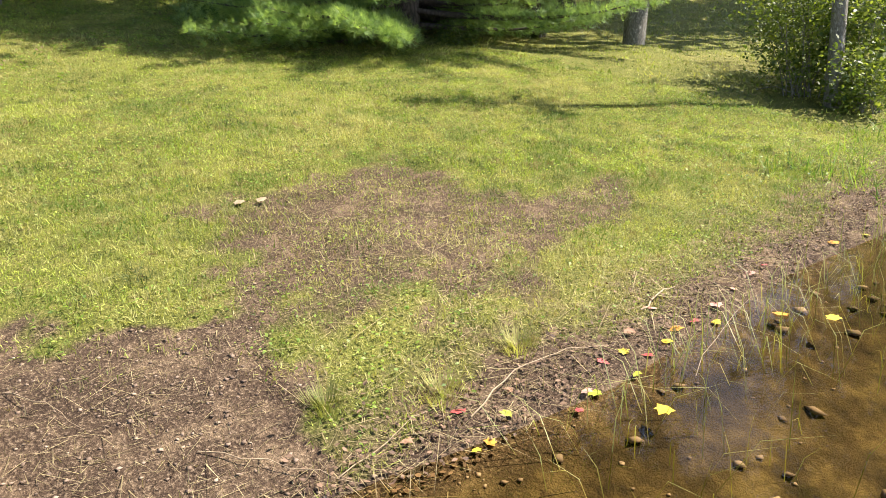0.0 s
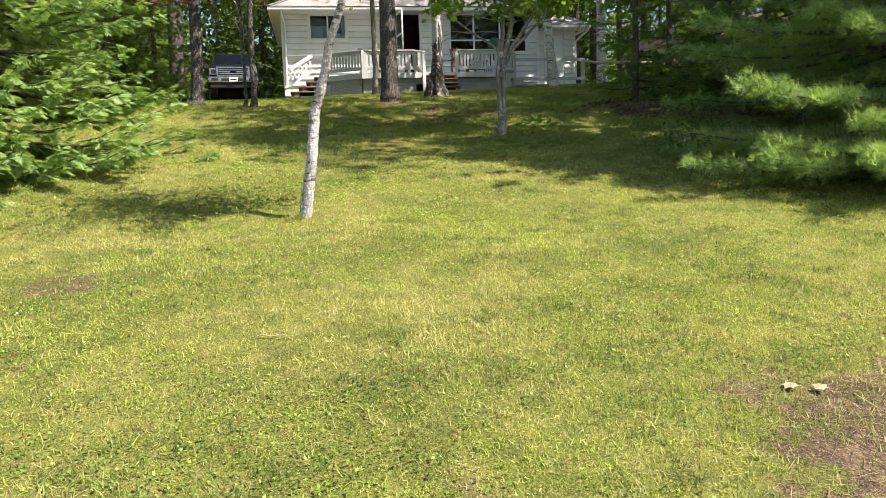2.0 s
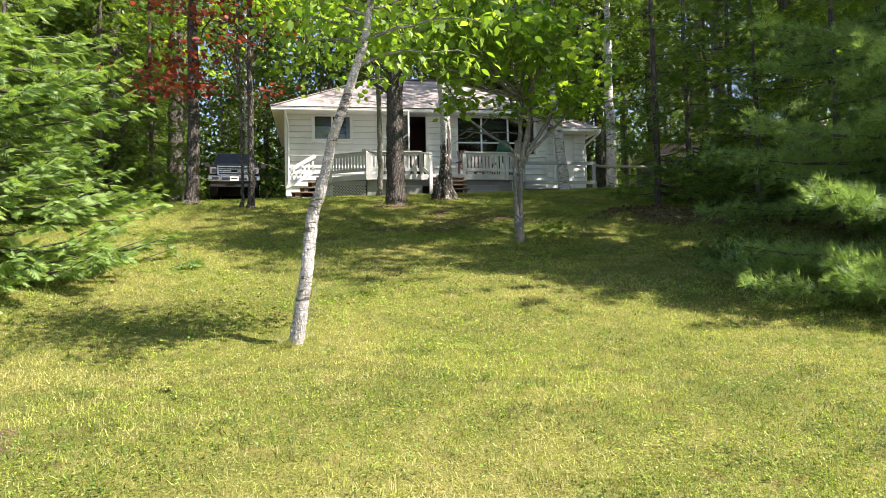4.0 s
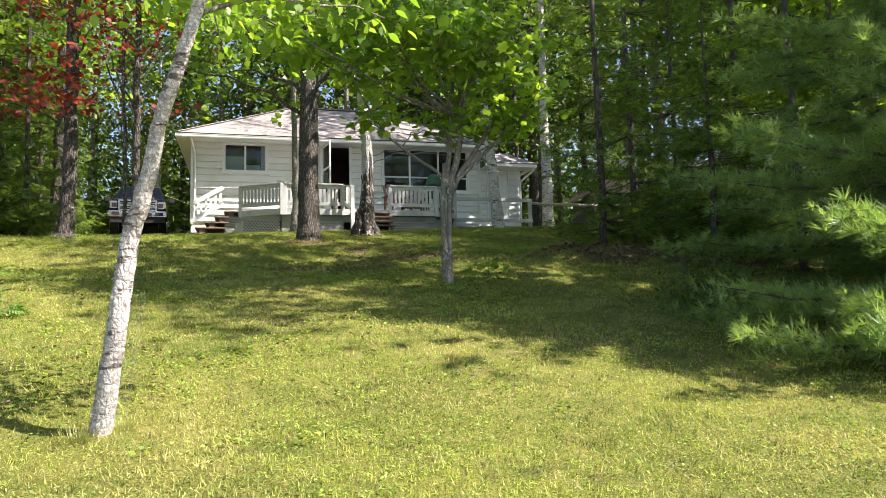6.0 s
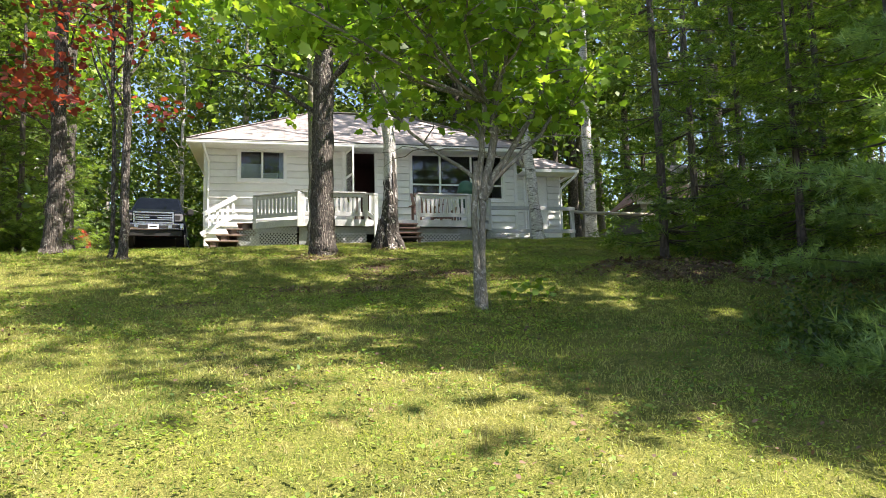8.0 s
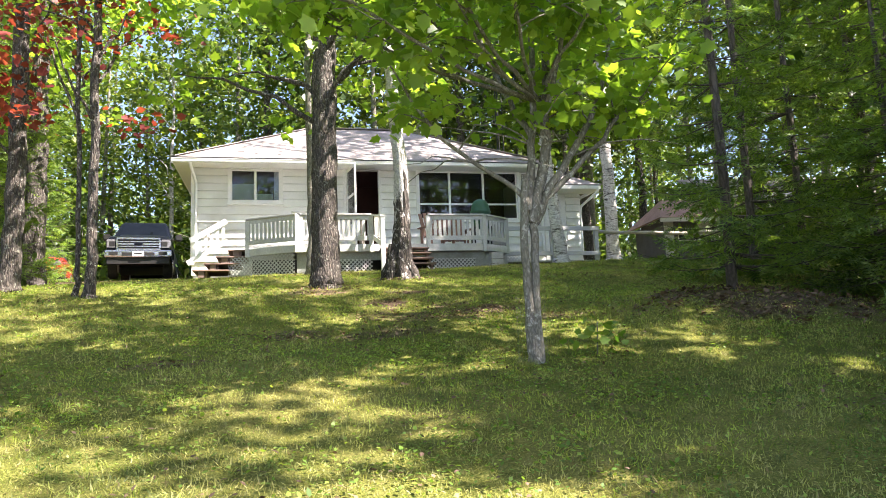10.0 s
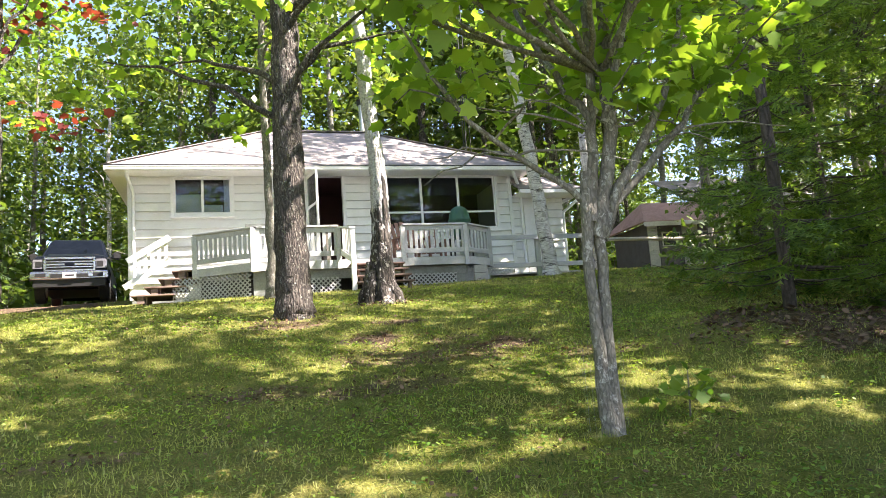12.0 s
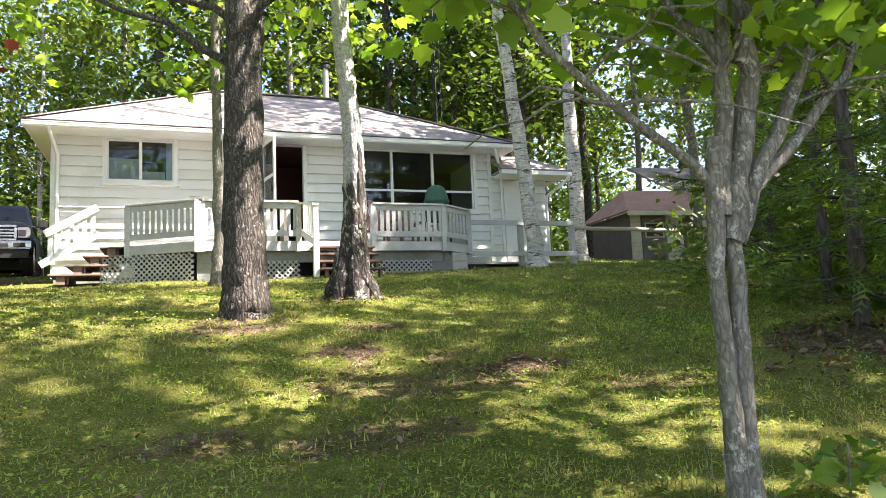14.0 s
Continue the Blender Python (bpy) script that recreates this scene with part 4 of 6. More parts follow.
box(bm, 3.24, 26.05, 4.85, 3.33, 26.14, 6.0, bev=0.006)
dpart("post", bm, M_TRIM)
bm = bmesh.new()
bar(bm, (3.16, 26.9, 6.20), (3.28, 26.03, 6.03), 0.11, 0.035)
dpart("rail", bm, M_TRIM)
bm = bmesh.new()
bar(bm, (3.18, 26.86, 5.70), (3.28, 26.12, 5.42), 0.03, 0.1)
dpart("rail", bm, M_TRIM)
for k in range(6):
    y = 26.8 - 0.11 * k
    dpart("baluster", boxes((3.205 + 0.014 * k, y - 0.03, 5.72 - 0.035 * k, 3.225 + 0.014 * k, y + 0.03, 6.16 - 0.02 * k)), M_TRIM)
# side steps with their white railing
for k in range(4):
    z, x = 5.55 - 0.15 * k, 0.16 - 0.25 * k
    dpart("tread", boxes((x - 0.17, 27.62, z - 0.03, min(0.42, x + 0.62), 28.75, z), bev=0.004), M_STEP)
    for yy in (27.66, 28.2, 28.68):
        dpart("step_block", boxes((x - 0.05, yy, max(4.9, z - 0.17), x + 0.08, yy + 0.045, z - 0.031)), M_STEP)
    dpart("riser", boxes((x + 0.10, 27.72, z - 0.16, x + 0.125, 28.7, z - 0.031)), M_STEP)
bm = bmesh.new()
bar(bm, (-0.03, 27.58, 6.19), (-0.80, 27.58, 5.74), 0.03, 0.12)
dpart("rail", bm, M_TRIM)
bm = bmesh.new()
bar(bm, (0.0, 27.58, 5.76), (-0.86, 27.58, 5.24), 0.03, 0.12)
dpart("rail", bm, M_TRIM)
for k in range(6):
    x = -0.10 - 0.125 * k
    dpart("baluster", boxes((x - 0.032, 27.602, 5.70 - 0.075 * k, x + 0.032, 27.622, 6.13 - 0.073 * k)), M_TRIM)

# walkway rail beside the addition
fence = thing("walkway_fence", 8.0, 27.9, 5.1, "grey two-rail wooden walkway fence beside the addition", "fence")


def fpart(name, bm, mat):
    bmesh.ops.translate(bm, vec=(-8.0, -27.9, -5.1), verts=bm.verts)
    return part(name, bm, mat, fence)


for x in (6.55, 7.8, 8.99):
    fpart("post", boxes((x - 0.05, 27.85, 4.95, x + 0.05, 27.95, 6.08), bev=0.005), M_DECKGREY)
for z in (6.05, 5.42):
    fpart("rail", boxes((6.5, 27.80, z - 0.05, 9.04, 27.845, z + 0.05), bev=0.004), M_DECKGREY)
fpart("walk_board", boxes((6.6, 28.05, 5.24, 8.9, 28.9, 5.28)), M_DECKGREY)
log_fence = thing("log_rail", 10.5, 28.3, 5.3, "peeled log rail on a short post at the lawn's edge", "fence")
part_mesh("log", tubes_mesh("log", [(curve_pts((-1.4, -0.2, 0.72), (1.9, -0.6, 0.62), -0.03, 8, np.random.default_rng(8), 0.012), [0.045] * 8)], M_LOG, 8), log_fence)
part_mesh("post", tubes_mesh("post", [(np.array([(1.85, -0.5, -0.3), (1.85, -0.5, 0.3), (1.87, -0.5, 0.85)]), [0.075, 0.07, 0.07])], M_LOG, 8), log_fence)


# ---------------------------------------------------------------- trees
def roots_of(rng, count, r0, high, reach):
    """Root buttresses that run down the foot of a trunk into the ground."""
    out = []
    for k in range(count):
        a = 6.283 * (k + rng.uniform(-0.25, 0.25)) / count
        u = np.array([math.cos(a), math.sin(a)])
        d = reach * rng.uniform(0.8, 1.2)
        hs = np.array([high * rng.uniform(0.8, 1.2), high * 0.55, high * 0.25, 0.06, -0.06, -0.2])
        rs = np.array([0.55 * r0, 0.72 * r0, 0.5 * (r0 + d) * 0.9, 0.78 * d, d, 1.15 * d])
        out.append((np.stack([u[0] * rs, u[1] * rs, hs], -1), np.array([0.25, 0.36, 0.36, 0.32, 0.26, 0.15]) * r0))
    return out


def trunk_tree(name, x, y, path, radii, bark, label, seed, limbs=(), leaves=None, leaf=M_MAPLE, leaf_size=0.1, template=LEAF_MAPLE, droop=-0.5, seg=14, category="tree", group="", rough=0.03, limb_bark=None, roots=()):
    """A trunk along path (from its base), limbs as (points, radii), a crown of leaves at given places."""
    rng = np.random.default_rng(seed)
    t = thing(name, x, y, gz(x, y) - 0.04, label, category, group)
    part_mesh("trunk", tubes_mesh("trunk", [(np.array(path, float), np.array(radii, float)), *roots], bark, seg, rng, rough), t)
    if limbs:
        part_mesh("branchwork", tubes_mesh("branchwork", limbs, limb_bark or bark, 7, rng, 0.02), t)["kind"] = "stuff"
    if leaves is not None:
        part_mesh("crown", leaf_mesh("crown", leaves, leaf_size, leaf, rng, template, droop), t)["kind"] = "stuff"
    return t


def fine_path(pts, rad, n, rng, wob=0.01):
    """More rings between the given ones, with small bends."""
    p, r = np.array(pts, float), np.array(rad, float)
    s = np.linspace(0, 1, len(p))
    q = np.linspace(0, 1, n)
    out = np.stack([np.interp(q, s, p[:, k]) for k in range(3)], -1)
    ker = np.array([0.25, 0.5, 0.25])
    for k in range(3):
        out[1:-1, k] = np.convolve(out[:, k], ker, "valid")
    out[1:-1, :2] += rng.normal(size=(n - 2, 2)) * wob
    return out, np.interp(q, s, r)


# leaning young birch with a wire guard
rng = np.random.default_rng(11)
p, r = fine_path([(-0.02, 0.17, -0.12), (-0.006, 0.15, 0.0), (0.045, 0.08, 0.32), (0.095, 0.02, 0.60), (0.125, 0.02, 0.86), (0.153, 0.02, 1.13), (0.215, -0.05, 1.28), (0.262, -0.10, 1.45), (0.305, -0.16, 1.66), (0.364, -0.25, 1.84), (0.424, -0.31, 2.0), (0.483, -0.37, 2.16), (0.604, -0.45, 2.51), (0.68, -0.5, 3.1), (0.74, -0.5, 4.2), (0.78, -0.5, 5.4)], [0.076, 0.066, 0.060, 0.055, 0.053, 0.052, 0.050, 0.045, 0.042, 0.040, 0.038, 0.036, 0.032, 0.026, 0.018, 0.006], 56, rng, 0.003)
p[2:, 2] += 0.07
limbs = []
for k in range(30):
    h = rng.uniform(2.35, 3.7)
    b0 = np.array([np.interp(h, p[:, 2], p[:, 0]), np.interp(h, p[:, 2], p[:, 1]), h])
    a = rng.uniform(0, 6.283)
    L = rng.uniform(0.6, 1.3)
    limbs.append((curve_pts(b0, b0 + (math.cos(a) * L, math.sin(a) * L, rng.uniform(0.0, 0.4)), 0.1, 6, rng, 0.02), np.linspace(0.016, 0.004, 6)))
cl = np.concatenate([pp[2:] for pp, _ in limbs])
birch_lean = trunk_tree("leaning_birch", -0.18, 11.40, p, r, M_YOUNGBIRCH, "slender leaning birch with peeling white bark on the lawn", 11, limbs, clumps(rng, cl, 22, (0.17, 0.17, 0.12)), M_MAPLE, 0.085, LEAF_OVAL, -0.7, limb_bark=M_GREYBARK)

rng = np.random.default_rng(15)
q = rng.uniform(0.1, 2.6, 150)
a = rng.uniform(0, 6.283, 150)
rr = np.interp(q, p[:, 2], r) * 0.98
flakes = np.stack([np.interp(q, p[:, 2], p[:, 0]) + np.cos(a) * rr, np.interp(q, p[:, 2], p[:, 1]) + np.sin(a) * rr, q], -1)
peel = part_mesh("peeling_bark", leaf_mesh("peeling_bark", flakes, 0.026, M_YOUNGBIRCH, rng, LEAF_QUAD, 0.2, 0.9), birch_lean, "curled flakes of papery bark")
peel["kind"] = "stuff"


def wire_guard(x, y, h, r0, label, lean=0.1):
    g = thing("wire_guard", x, y, gz(x, y), label, "tree guard")
    tubes = []
    ang = np.linspace(0, 6.283, 15)
    for k in range(int(h / 0.1)):
        z = 0.1 * k
        tubes.append((np.stack([r0 * np.cos(ang) + lean * z, r0 * np.sin(ang), np.full(15, z)], -1), [0.0005] * 15))
    for a in ang[:-1]:
        zz = np.linspace(0, h, 5)
        tubes.append((np.stack([r0 * math.cos(a) + lean * zz, np.full(5, r0 * math.sin(a)), zz], -1), [0.0005] * 5))
    part_mesh("mesh", tubes_mesh("mesh", tubes, M_SKIRT, 3), g)
    return g


wire_guard(-0.15, 11.52, 0.8, 0.095, "thin wire mesh guard round the leaning birch trunk", 0.13)
wire_guard(3.32, 16.9, 0.6, 0.13, "thin wire mesh guard round the maple trunk", 0.0)

# young maple with forked limbs
rng = np.random.default_rng(12)
p, r = fine_path([(0.03, 0, -0.05), (0.0, 0, 0.2), (-0.005, 0, 0.5), (-0.02, 0, 0.8), (-0.03, 0, 1.15), (0.0, 0, 1.5), (0.02, 0.0, 1.75)], [0.080, 0.054, 0.046, 0.039, 0.037, 0.042, 0.040], 30, rng, 0.004)
limbs = [fine_path(a, b, 12, rng, 0.012) for a, b in (
    ([(0.02, 0, 1.4), (0.05, 0, 1.6), (0.08, 0, 1.92), (0.15, 0.02, 2.31), (0.2, 0.1, 3.2), (0.15, 0.15, 4.6)], [0.05, 0.042, 0.037, 0.033, 0.026, 0.008]),
    ([(0.06, 0, 1.3), (0.14, 0, 1.6), (0.22, 0, 1.92), (0.26, 0.02, 2.39), (0.32, 0.1, 3.4), (0.3, 0.1, 5.0)], [0.058, 0.052, 0.048, 0.043, 0.034, 0.01]),
    ([(0.08, 0, 1.3), (0.18, 0, 1.5), (0.32, 0, 1.71), (0.54, 0.03, 2.03), (0.73, 0.05, 2.32), (1.0, 0.1, 2.9), (1.1, 0.1, 3.8)], [0.05, 0.042, 0.036, 0.033, 0.03, 0.02, 0.007]),
    ([(0.2, 0, 1.52), (0.45, -0.02, 1.75), (0.75, 0, 2.05), (1.0, 0.03, 2.34), (1.5, 0.1, 2.7)], [0.03, 0.028, 0.024, 0.02, 0.007]),
    ([(0.02, 0, 1.5), (-0.1, 0, 1.63), (-0.34, 0, 1.78), (-0.71, 0, 2.02), (-0.96, 0, 2.29), (-1.3, 0, 2.9)], [0.028, 0.024, 0.021, 0.018, 0.015, 0.006]),
    ([(0.2, 0, 2.1), (0.28, -0.2, 2.6), (0.38, -0.4, 3.2), (0.5, -0.6, 3.9)], [0.03, 0.025, 0.018, 0.008]),
    ([(0.1, 0, 2.1), (-0.02, 0.3, 2.6), (-0.2, 0.6, 3.3), (-0.3, 0.8, 4.2)], [0.03, 0.025, 0.018, 0.008]))]
for tx, ty, tz in ((-2.6, -1.5, 2.7), (-2.0, 0.0, 2.9), (-1.5, -1.9, 3.1), (-2.9, 0.3, 3.3), (-1.0, -1.2, 2.6), (-2.2, -0.9, 3.6), (-0.6, -2.0, 2.9), (0.7, -1.5, 3.0), (1.4, 0.9, 3.0)):
    limbs.append(fine_path([(0.22, 0.03, 2.45), (tx * 0.3, ty * 0.3, 2.35 + 0.3 * (tz - 1.9)), (tx * 0.65, ty * 0.65, 2.4 + 0.6 * (tz - 1.9)), (tx, ty, tz + 0.35)], [0.022, 0.017, 0.012, 0.005], 12, rng, 0.015))
twigs = []
for lp, lr in list(limbs):
    for k in range(9):
        i = rng.integers(5, len(lp))
        a = rng.uniform(0, 6.283)
        L = rng.uniform(0.4, 1.0)
        twigs.append((curve_pts(lp[i], lp[i] + (math.cos(a) * L, math.sin(a) * L, rng.uniform(-0.15, 0.45)), 0.06, 6, rng, 0.02), np.linspace(0.010, 0.003, 6)))
cl = np.concatenate([pp[1:] for pp, _ in twigs])
cl = cl[cl[:, 2] > 2.2]
trunk_tree("maple", 3.32, 16.9, p, r, M_GREYBARK, "young maple with grey bark and spreading forked limbs", 12, limbs + twigs, clumps(rng, cl, 6, (0.13, 0.13, 0.07)), M_MAPLE, 0.125, LEAF_MAPLE, -0.3, roots=[fine_path([(0.06, -0.01, -0.1), (0.05, -0.01, 0.3), (0.055, -0.01, 0.7), (0.068, 0, 1.1), (0.085, 0, 1.45)], [0.062, 0.042, 0.038, 0.037, 0.040], 24, rng, 0.003)])

# big oak-like trunk and birches by the deck
rng = np.random.default_rng(13)
p, r = fine_path([(0, 0, -0.12), (0, 0, 0.12), (0.01, 0, 0.6), (0.0, 0, 1.5), (0.03, 0, 3.0), (0.05, 0.05, 5.0), (0.0, 0.1, 8), (0.1, 0.2, 12)], [0.255, 0.235, 0.207, 0.188, 0.18, 0.16, 0.13, 0.05], 60, rng, 0.008)


def high_crown(rng, top, radius, z0, n):
    """Leaf clumps under and round a tall stem."""
    h = rng.uniform(z0, top, n)
    a, d = rng.uniform(0, 6.283, n), radius * np.sqrt(rng.uniform(0.02, 1, n)) * np.interp(h, [z0, (z0 + top) / 2, top], [0.85, 1.0, 0.35])
    return np.stack([np.cos(a) * d, np.sin(a) * d, h], -1)


def limbs_to(centres, rng, count, stem_x=0.0, r0=0.05):
    out = []
    for c in centres[:count]:
        z = max(1.5, c[2] - rng.uniform(0.4, 1.4))
        out.append((curve_pts((stem_x, 0, z), c, 0.2, 7, rng, 0.05), np.linspace(r0, 0.008, 7)))
    return out


c = high_crown(rng, 12.0, 4.0, 3.5, 180)
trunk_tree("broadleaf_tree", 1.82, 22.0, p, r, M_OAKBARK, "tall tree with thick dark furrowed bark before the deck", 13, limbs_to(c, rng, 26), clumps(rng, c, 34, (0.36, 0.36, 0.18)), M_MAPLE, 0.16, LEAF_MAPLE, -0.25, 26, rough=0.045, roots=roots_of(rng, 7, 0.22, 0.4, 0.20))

rng = np.random.default_rng(14)
p, r = fine_path([(0.0, 0, -0.12), (0.02, 0, 0.1), (0.04, 0, 0.35), (0.06, 0, 0.9), (0.07, 0, 1.5), (0.07, 0, 1.8), (0.05, 0, 2.2), (-0.02, 0, 3.0), (-0.06, 0.02, 3.8), (-0.25, 0.1, 6), (-0.4, 0.2, 10)], [0.27, 0.235, 0.17, 0.142, 0.126, 0.117, 0.11, 0.105, 0.10, 0.08, 0.03], 70, rng, 0.006)
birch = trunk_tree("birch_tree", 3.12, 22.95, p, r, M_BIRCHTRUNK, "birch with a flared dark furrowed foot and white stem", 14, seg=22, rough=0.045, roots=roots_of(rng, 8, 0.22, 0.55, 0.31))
scar = tubes_mesh("scar", [(np.array([(0.10, -0.085, 0.85), (0.12, -0.085, 1.3), (0.12, -0.08, 1.75), (0.09, -0.08, 2.1)]), [0.05, 0.055, 0.045, 0.01])], M_BIRCHBASE, 8, rng, 0.1)
part_mesh("scar", scar, birch, "long dark split in the bark")
c = high_crown(rng, 9.5, 2.2, 4.8, 40)
part_mesh("crown", leaf_mesh("crown", clumps(rng, c, 40, 0.3), 0.09, M_FOREST, rng, LEAF_OVAL), birch)


def slim(name, x, y, r0, bark, label, seed, lean=(0, 0), height=12, crown=(4.5, 1.8, 40, 40), leaf=M_FOREST, size=0.1, category="tree", template=LEAF_OVAL):
    rng = np.random.default_rng(seed)
    zs = [0, 0.15, 0.6, 2, 4, 7, height]
    p, r = fine_path([(lean[0] * z + 0.03 * math.sin(z), lean[1] * z, z) for z in zs], [r0 * 1.5, r0 * 1.15, r0, r0 * 0.92, r0 * 0.8, r0 * 0.55, r0 * 0.2], 26, rng, 0.012)
    z0, rad, n, per = crown
    c = high_crown(rng, height, rad, z0, n) + np.array([lean[0] * z0 * 1.3, lean[1] * z0 * 1.3, 0])
    return trunk_tree(name, x, y, p, r, bark, label, seed, limbs_to(c, rng, 10, lean[0] * 4, 0.025), clumps(rng, c, per, (0.40, 0.40, 0.10)), leaf, size, template, -0.2, 10, category)


slim("young_tree", 1.72, 25.3, 0.075, M_GREYBARK, "slim brown-barked tree close to the deck", 21, (0.004, 0), 11, (4.6, 1.6, 26, 36))
slim("birch_tree", 7.62, 26.9, 0.15, M_BIRCH, "white birch leaning gently beside the addition", 22, (-0.10, 0.0), 13, (5.0, 2.5, 60, 44), category="birch")
slim("birch_tree", 10.68, 30.5, 0.19, M_BIRCH, "straight bright white birch by the log rail", 23, (0.0, 0.0), 15, (6.0, 2.2, 40, 40), category="birch")
slim("young_tree", -1.42, 21.5, 0.07, M_OAKBARK, "slim grey tree at the lawn's shaded edge", 24, (0.004, 0), 8, (3.0, 1.2, 16, 22), M_RED, 0.11, template=LEAF_MAPLE)
slim("young_tree", -1.62, 21.6, 0.035, M_OAKBARK, "thin grey sapling beside a slim tree", 25, (-0.01, 0), 7, (3.2, 0.9, 14, 20), M_MAPLE, 0.1)
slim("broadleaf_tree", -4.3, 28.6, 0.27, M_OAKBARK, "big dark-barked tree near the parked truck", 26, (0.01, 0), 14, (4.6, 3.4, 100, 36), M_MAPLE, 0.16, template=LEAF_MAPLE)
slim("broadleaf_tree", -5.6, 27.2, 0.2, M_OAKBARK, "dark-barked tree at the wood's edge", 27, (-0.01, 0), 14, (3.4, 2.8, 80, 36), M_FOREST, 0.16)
slim("red_maple", -2.9, 22.9, 0.15, M_OAKBARK, "maple with deep red autumn leaves", 28, (0.02, -0.01), 7.5, (2.2, 2.0, 46, 36), M_RED, 0.13, "maple", LEAF_MAPLE)

# added trees, hidden behind pines and firs, that cast shade on the lawn
for i, (x, y, h) in enumerate(((10.5, 11.7, 18.0), (10.4, 14.0, 17.5), (13.6, 13.4, 10.0), (14.6, 16.4, 14.0), (13.4, 19.4, 15.0), (15.6, 21.0, 16.0))):
    slim("broadleaf_tree", x, y, 0.2, M_OAKBARK, "leafy tree added out of view beyond the white pines to shade the lawn", 90 + i, (0, 0), h, (7.0 if h > 16.5 else 2.0, 2.6, 70 if h > 16.5 else 100, 34), M_MAPLE, 0.28, template=LEAF_QUAD)

# small bright sapling by the maple
rng = np.random.default_rng(31)
c = clumps(rng, [(0, 0, 0.24), (0.17, 0.05, 0.25), (-0.17, 0.05, 0.20), (0.05, -0.1, 0.32), (0.2, 0.0, 0.15)], 9, (0.09, 0.09, 0.06))
trunk_tree("sapling", 3.95, 16.95, [(0, 0, 0), (0.01, 0, 0.15), (0.02, 0, 0.35)], [0.008, 0.006, 0.003], M_GREYBARK, "small bright green maple sapling on the lawn", 31, (), c, M_WEED, 0.085, LEAF_MAPLE, -0.1)

# conifers
conifer("spruce", -4.7, 14.9, 8.5, 2.9, M_SPRUCE, "full sunlit spruce with drooping boughs at the lawn's edge", 41, 30, 15, 0.1, 0.22, 20, 0.22, 0.15, "spruce")
conifer("spruce", -4.25, 10.7, 3.6, 1.5, M_SPRUCE, "small bushy spruce low to the grass", 42, 17, 12, 0.05, 0.20, 20, 0.12, 0.08, "spruce")
conifer("white_pine", 8.4, 12.5, 10.0, 4.0, M_PINE, "large white pine with soft blue-green boughs to the ground", 43, 22, 14, 0.22, 0.18, 46, 0.17, 0.22, "pine", True, curve_up=0.07, taper=0.8)
# the second pine is added, hidden by the first, to shade the lawn
conifer("white_pine", 11.8, 15.4, 15.0, 2.8, M_PINE, "white pine added behind a larger pine to shade the lawn", 45, 18, 10, 0.3, 0.30, 20, 0.10, 0.2, "pine", True)
conifer("white_pine", 11.3, 10.1, 17.0, 2.6, M_PINE, "tall white pine with a leaning grey trunk", 44, 18, 9, 7.0, 0.30, 22, 0.10, 0.19, "pine", True, lean=(0.18, 0.0), bark=M_GREYBARK, taper=0.4)
for i, (x, y, h, rr) in enumerate(((7.1, 19.5, 12.0, 1.35), (8.9, 21.5, 15.0, 2.0), (10.6, 20.0, 14.0, 2.0), (11.3, 24.8, 16.0, 2.0), (12.6, 23.0, 16.0, 2.3), (8.6, 18.2, 5.0, 1.3), (9.9, 17.6, 15.0, 2.2), (11.6, 18.4, 16.0, 2.2), (10.6, 22.4, 15.0, 2.1), (-5.5, 25.2, 11, 1.9), (-6.1, 29.8, 12, 2.0), (-6.0, 20.5, 9, 1.8), (-4.5, 26.2, 10, 1.5), (-5.4, 31.0, 11, 1.8), (-6.3, 34.2, 12, 2.0), (-7.6, 33.0, 12, 2.4), (-8.8, 25.5, 12, 2.3))):
    conifer("fir", x, y, h, rr, M_FIR, "dark shaded fir with thin layered branches", 50 + i, 22, 7, 0.4, 0.34, 9, 0.20, 0.075, "fir", sparse=True, group="firs at the wood's edge")

# bush and weathered trunk at the water's edge
rng = np.random.default_rng(61)
c = np.array([(-0.25, 0.1, 4.2), (-0.1, -0.1, 4.5), (0.15, 0.1, 4.8), (-0.2, 0.15, 5.3), (0.05, 0.0, 5.5), (-0.15, 0.1, 6.2), (0.1, -0.05, 6.4)])
trunk_tree("shore_tree", 9.45, 6.1, [(0, 0, 0), (0.01, 0, 0.8), (0.04, 0, 2.0), (0.06, 0, 4.2), (0.04, 0, 6.4)], [0.10, 0.085, 0.08, 0.05, 0.012], M_GREYBARK, "tall grey trunk standing in a bush by the water", 61, limbs_to(c, rng, 7, 0.03, 0.02), clumps(rng, c, 46, (0.20, 0.20, 0.10)), M_BUSH, 0.11, LEAF_OVAL)
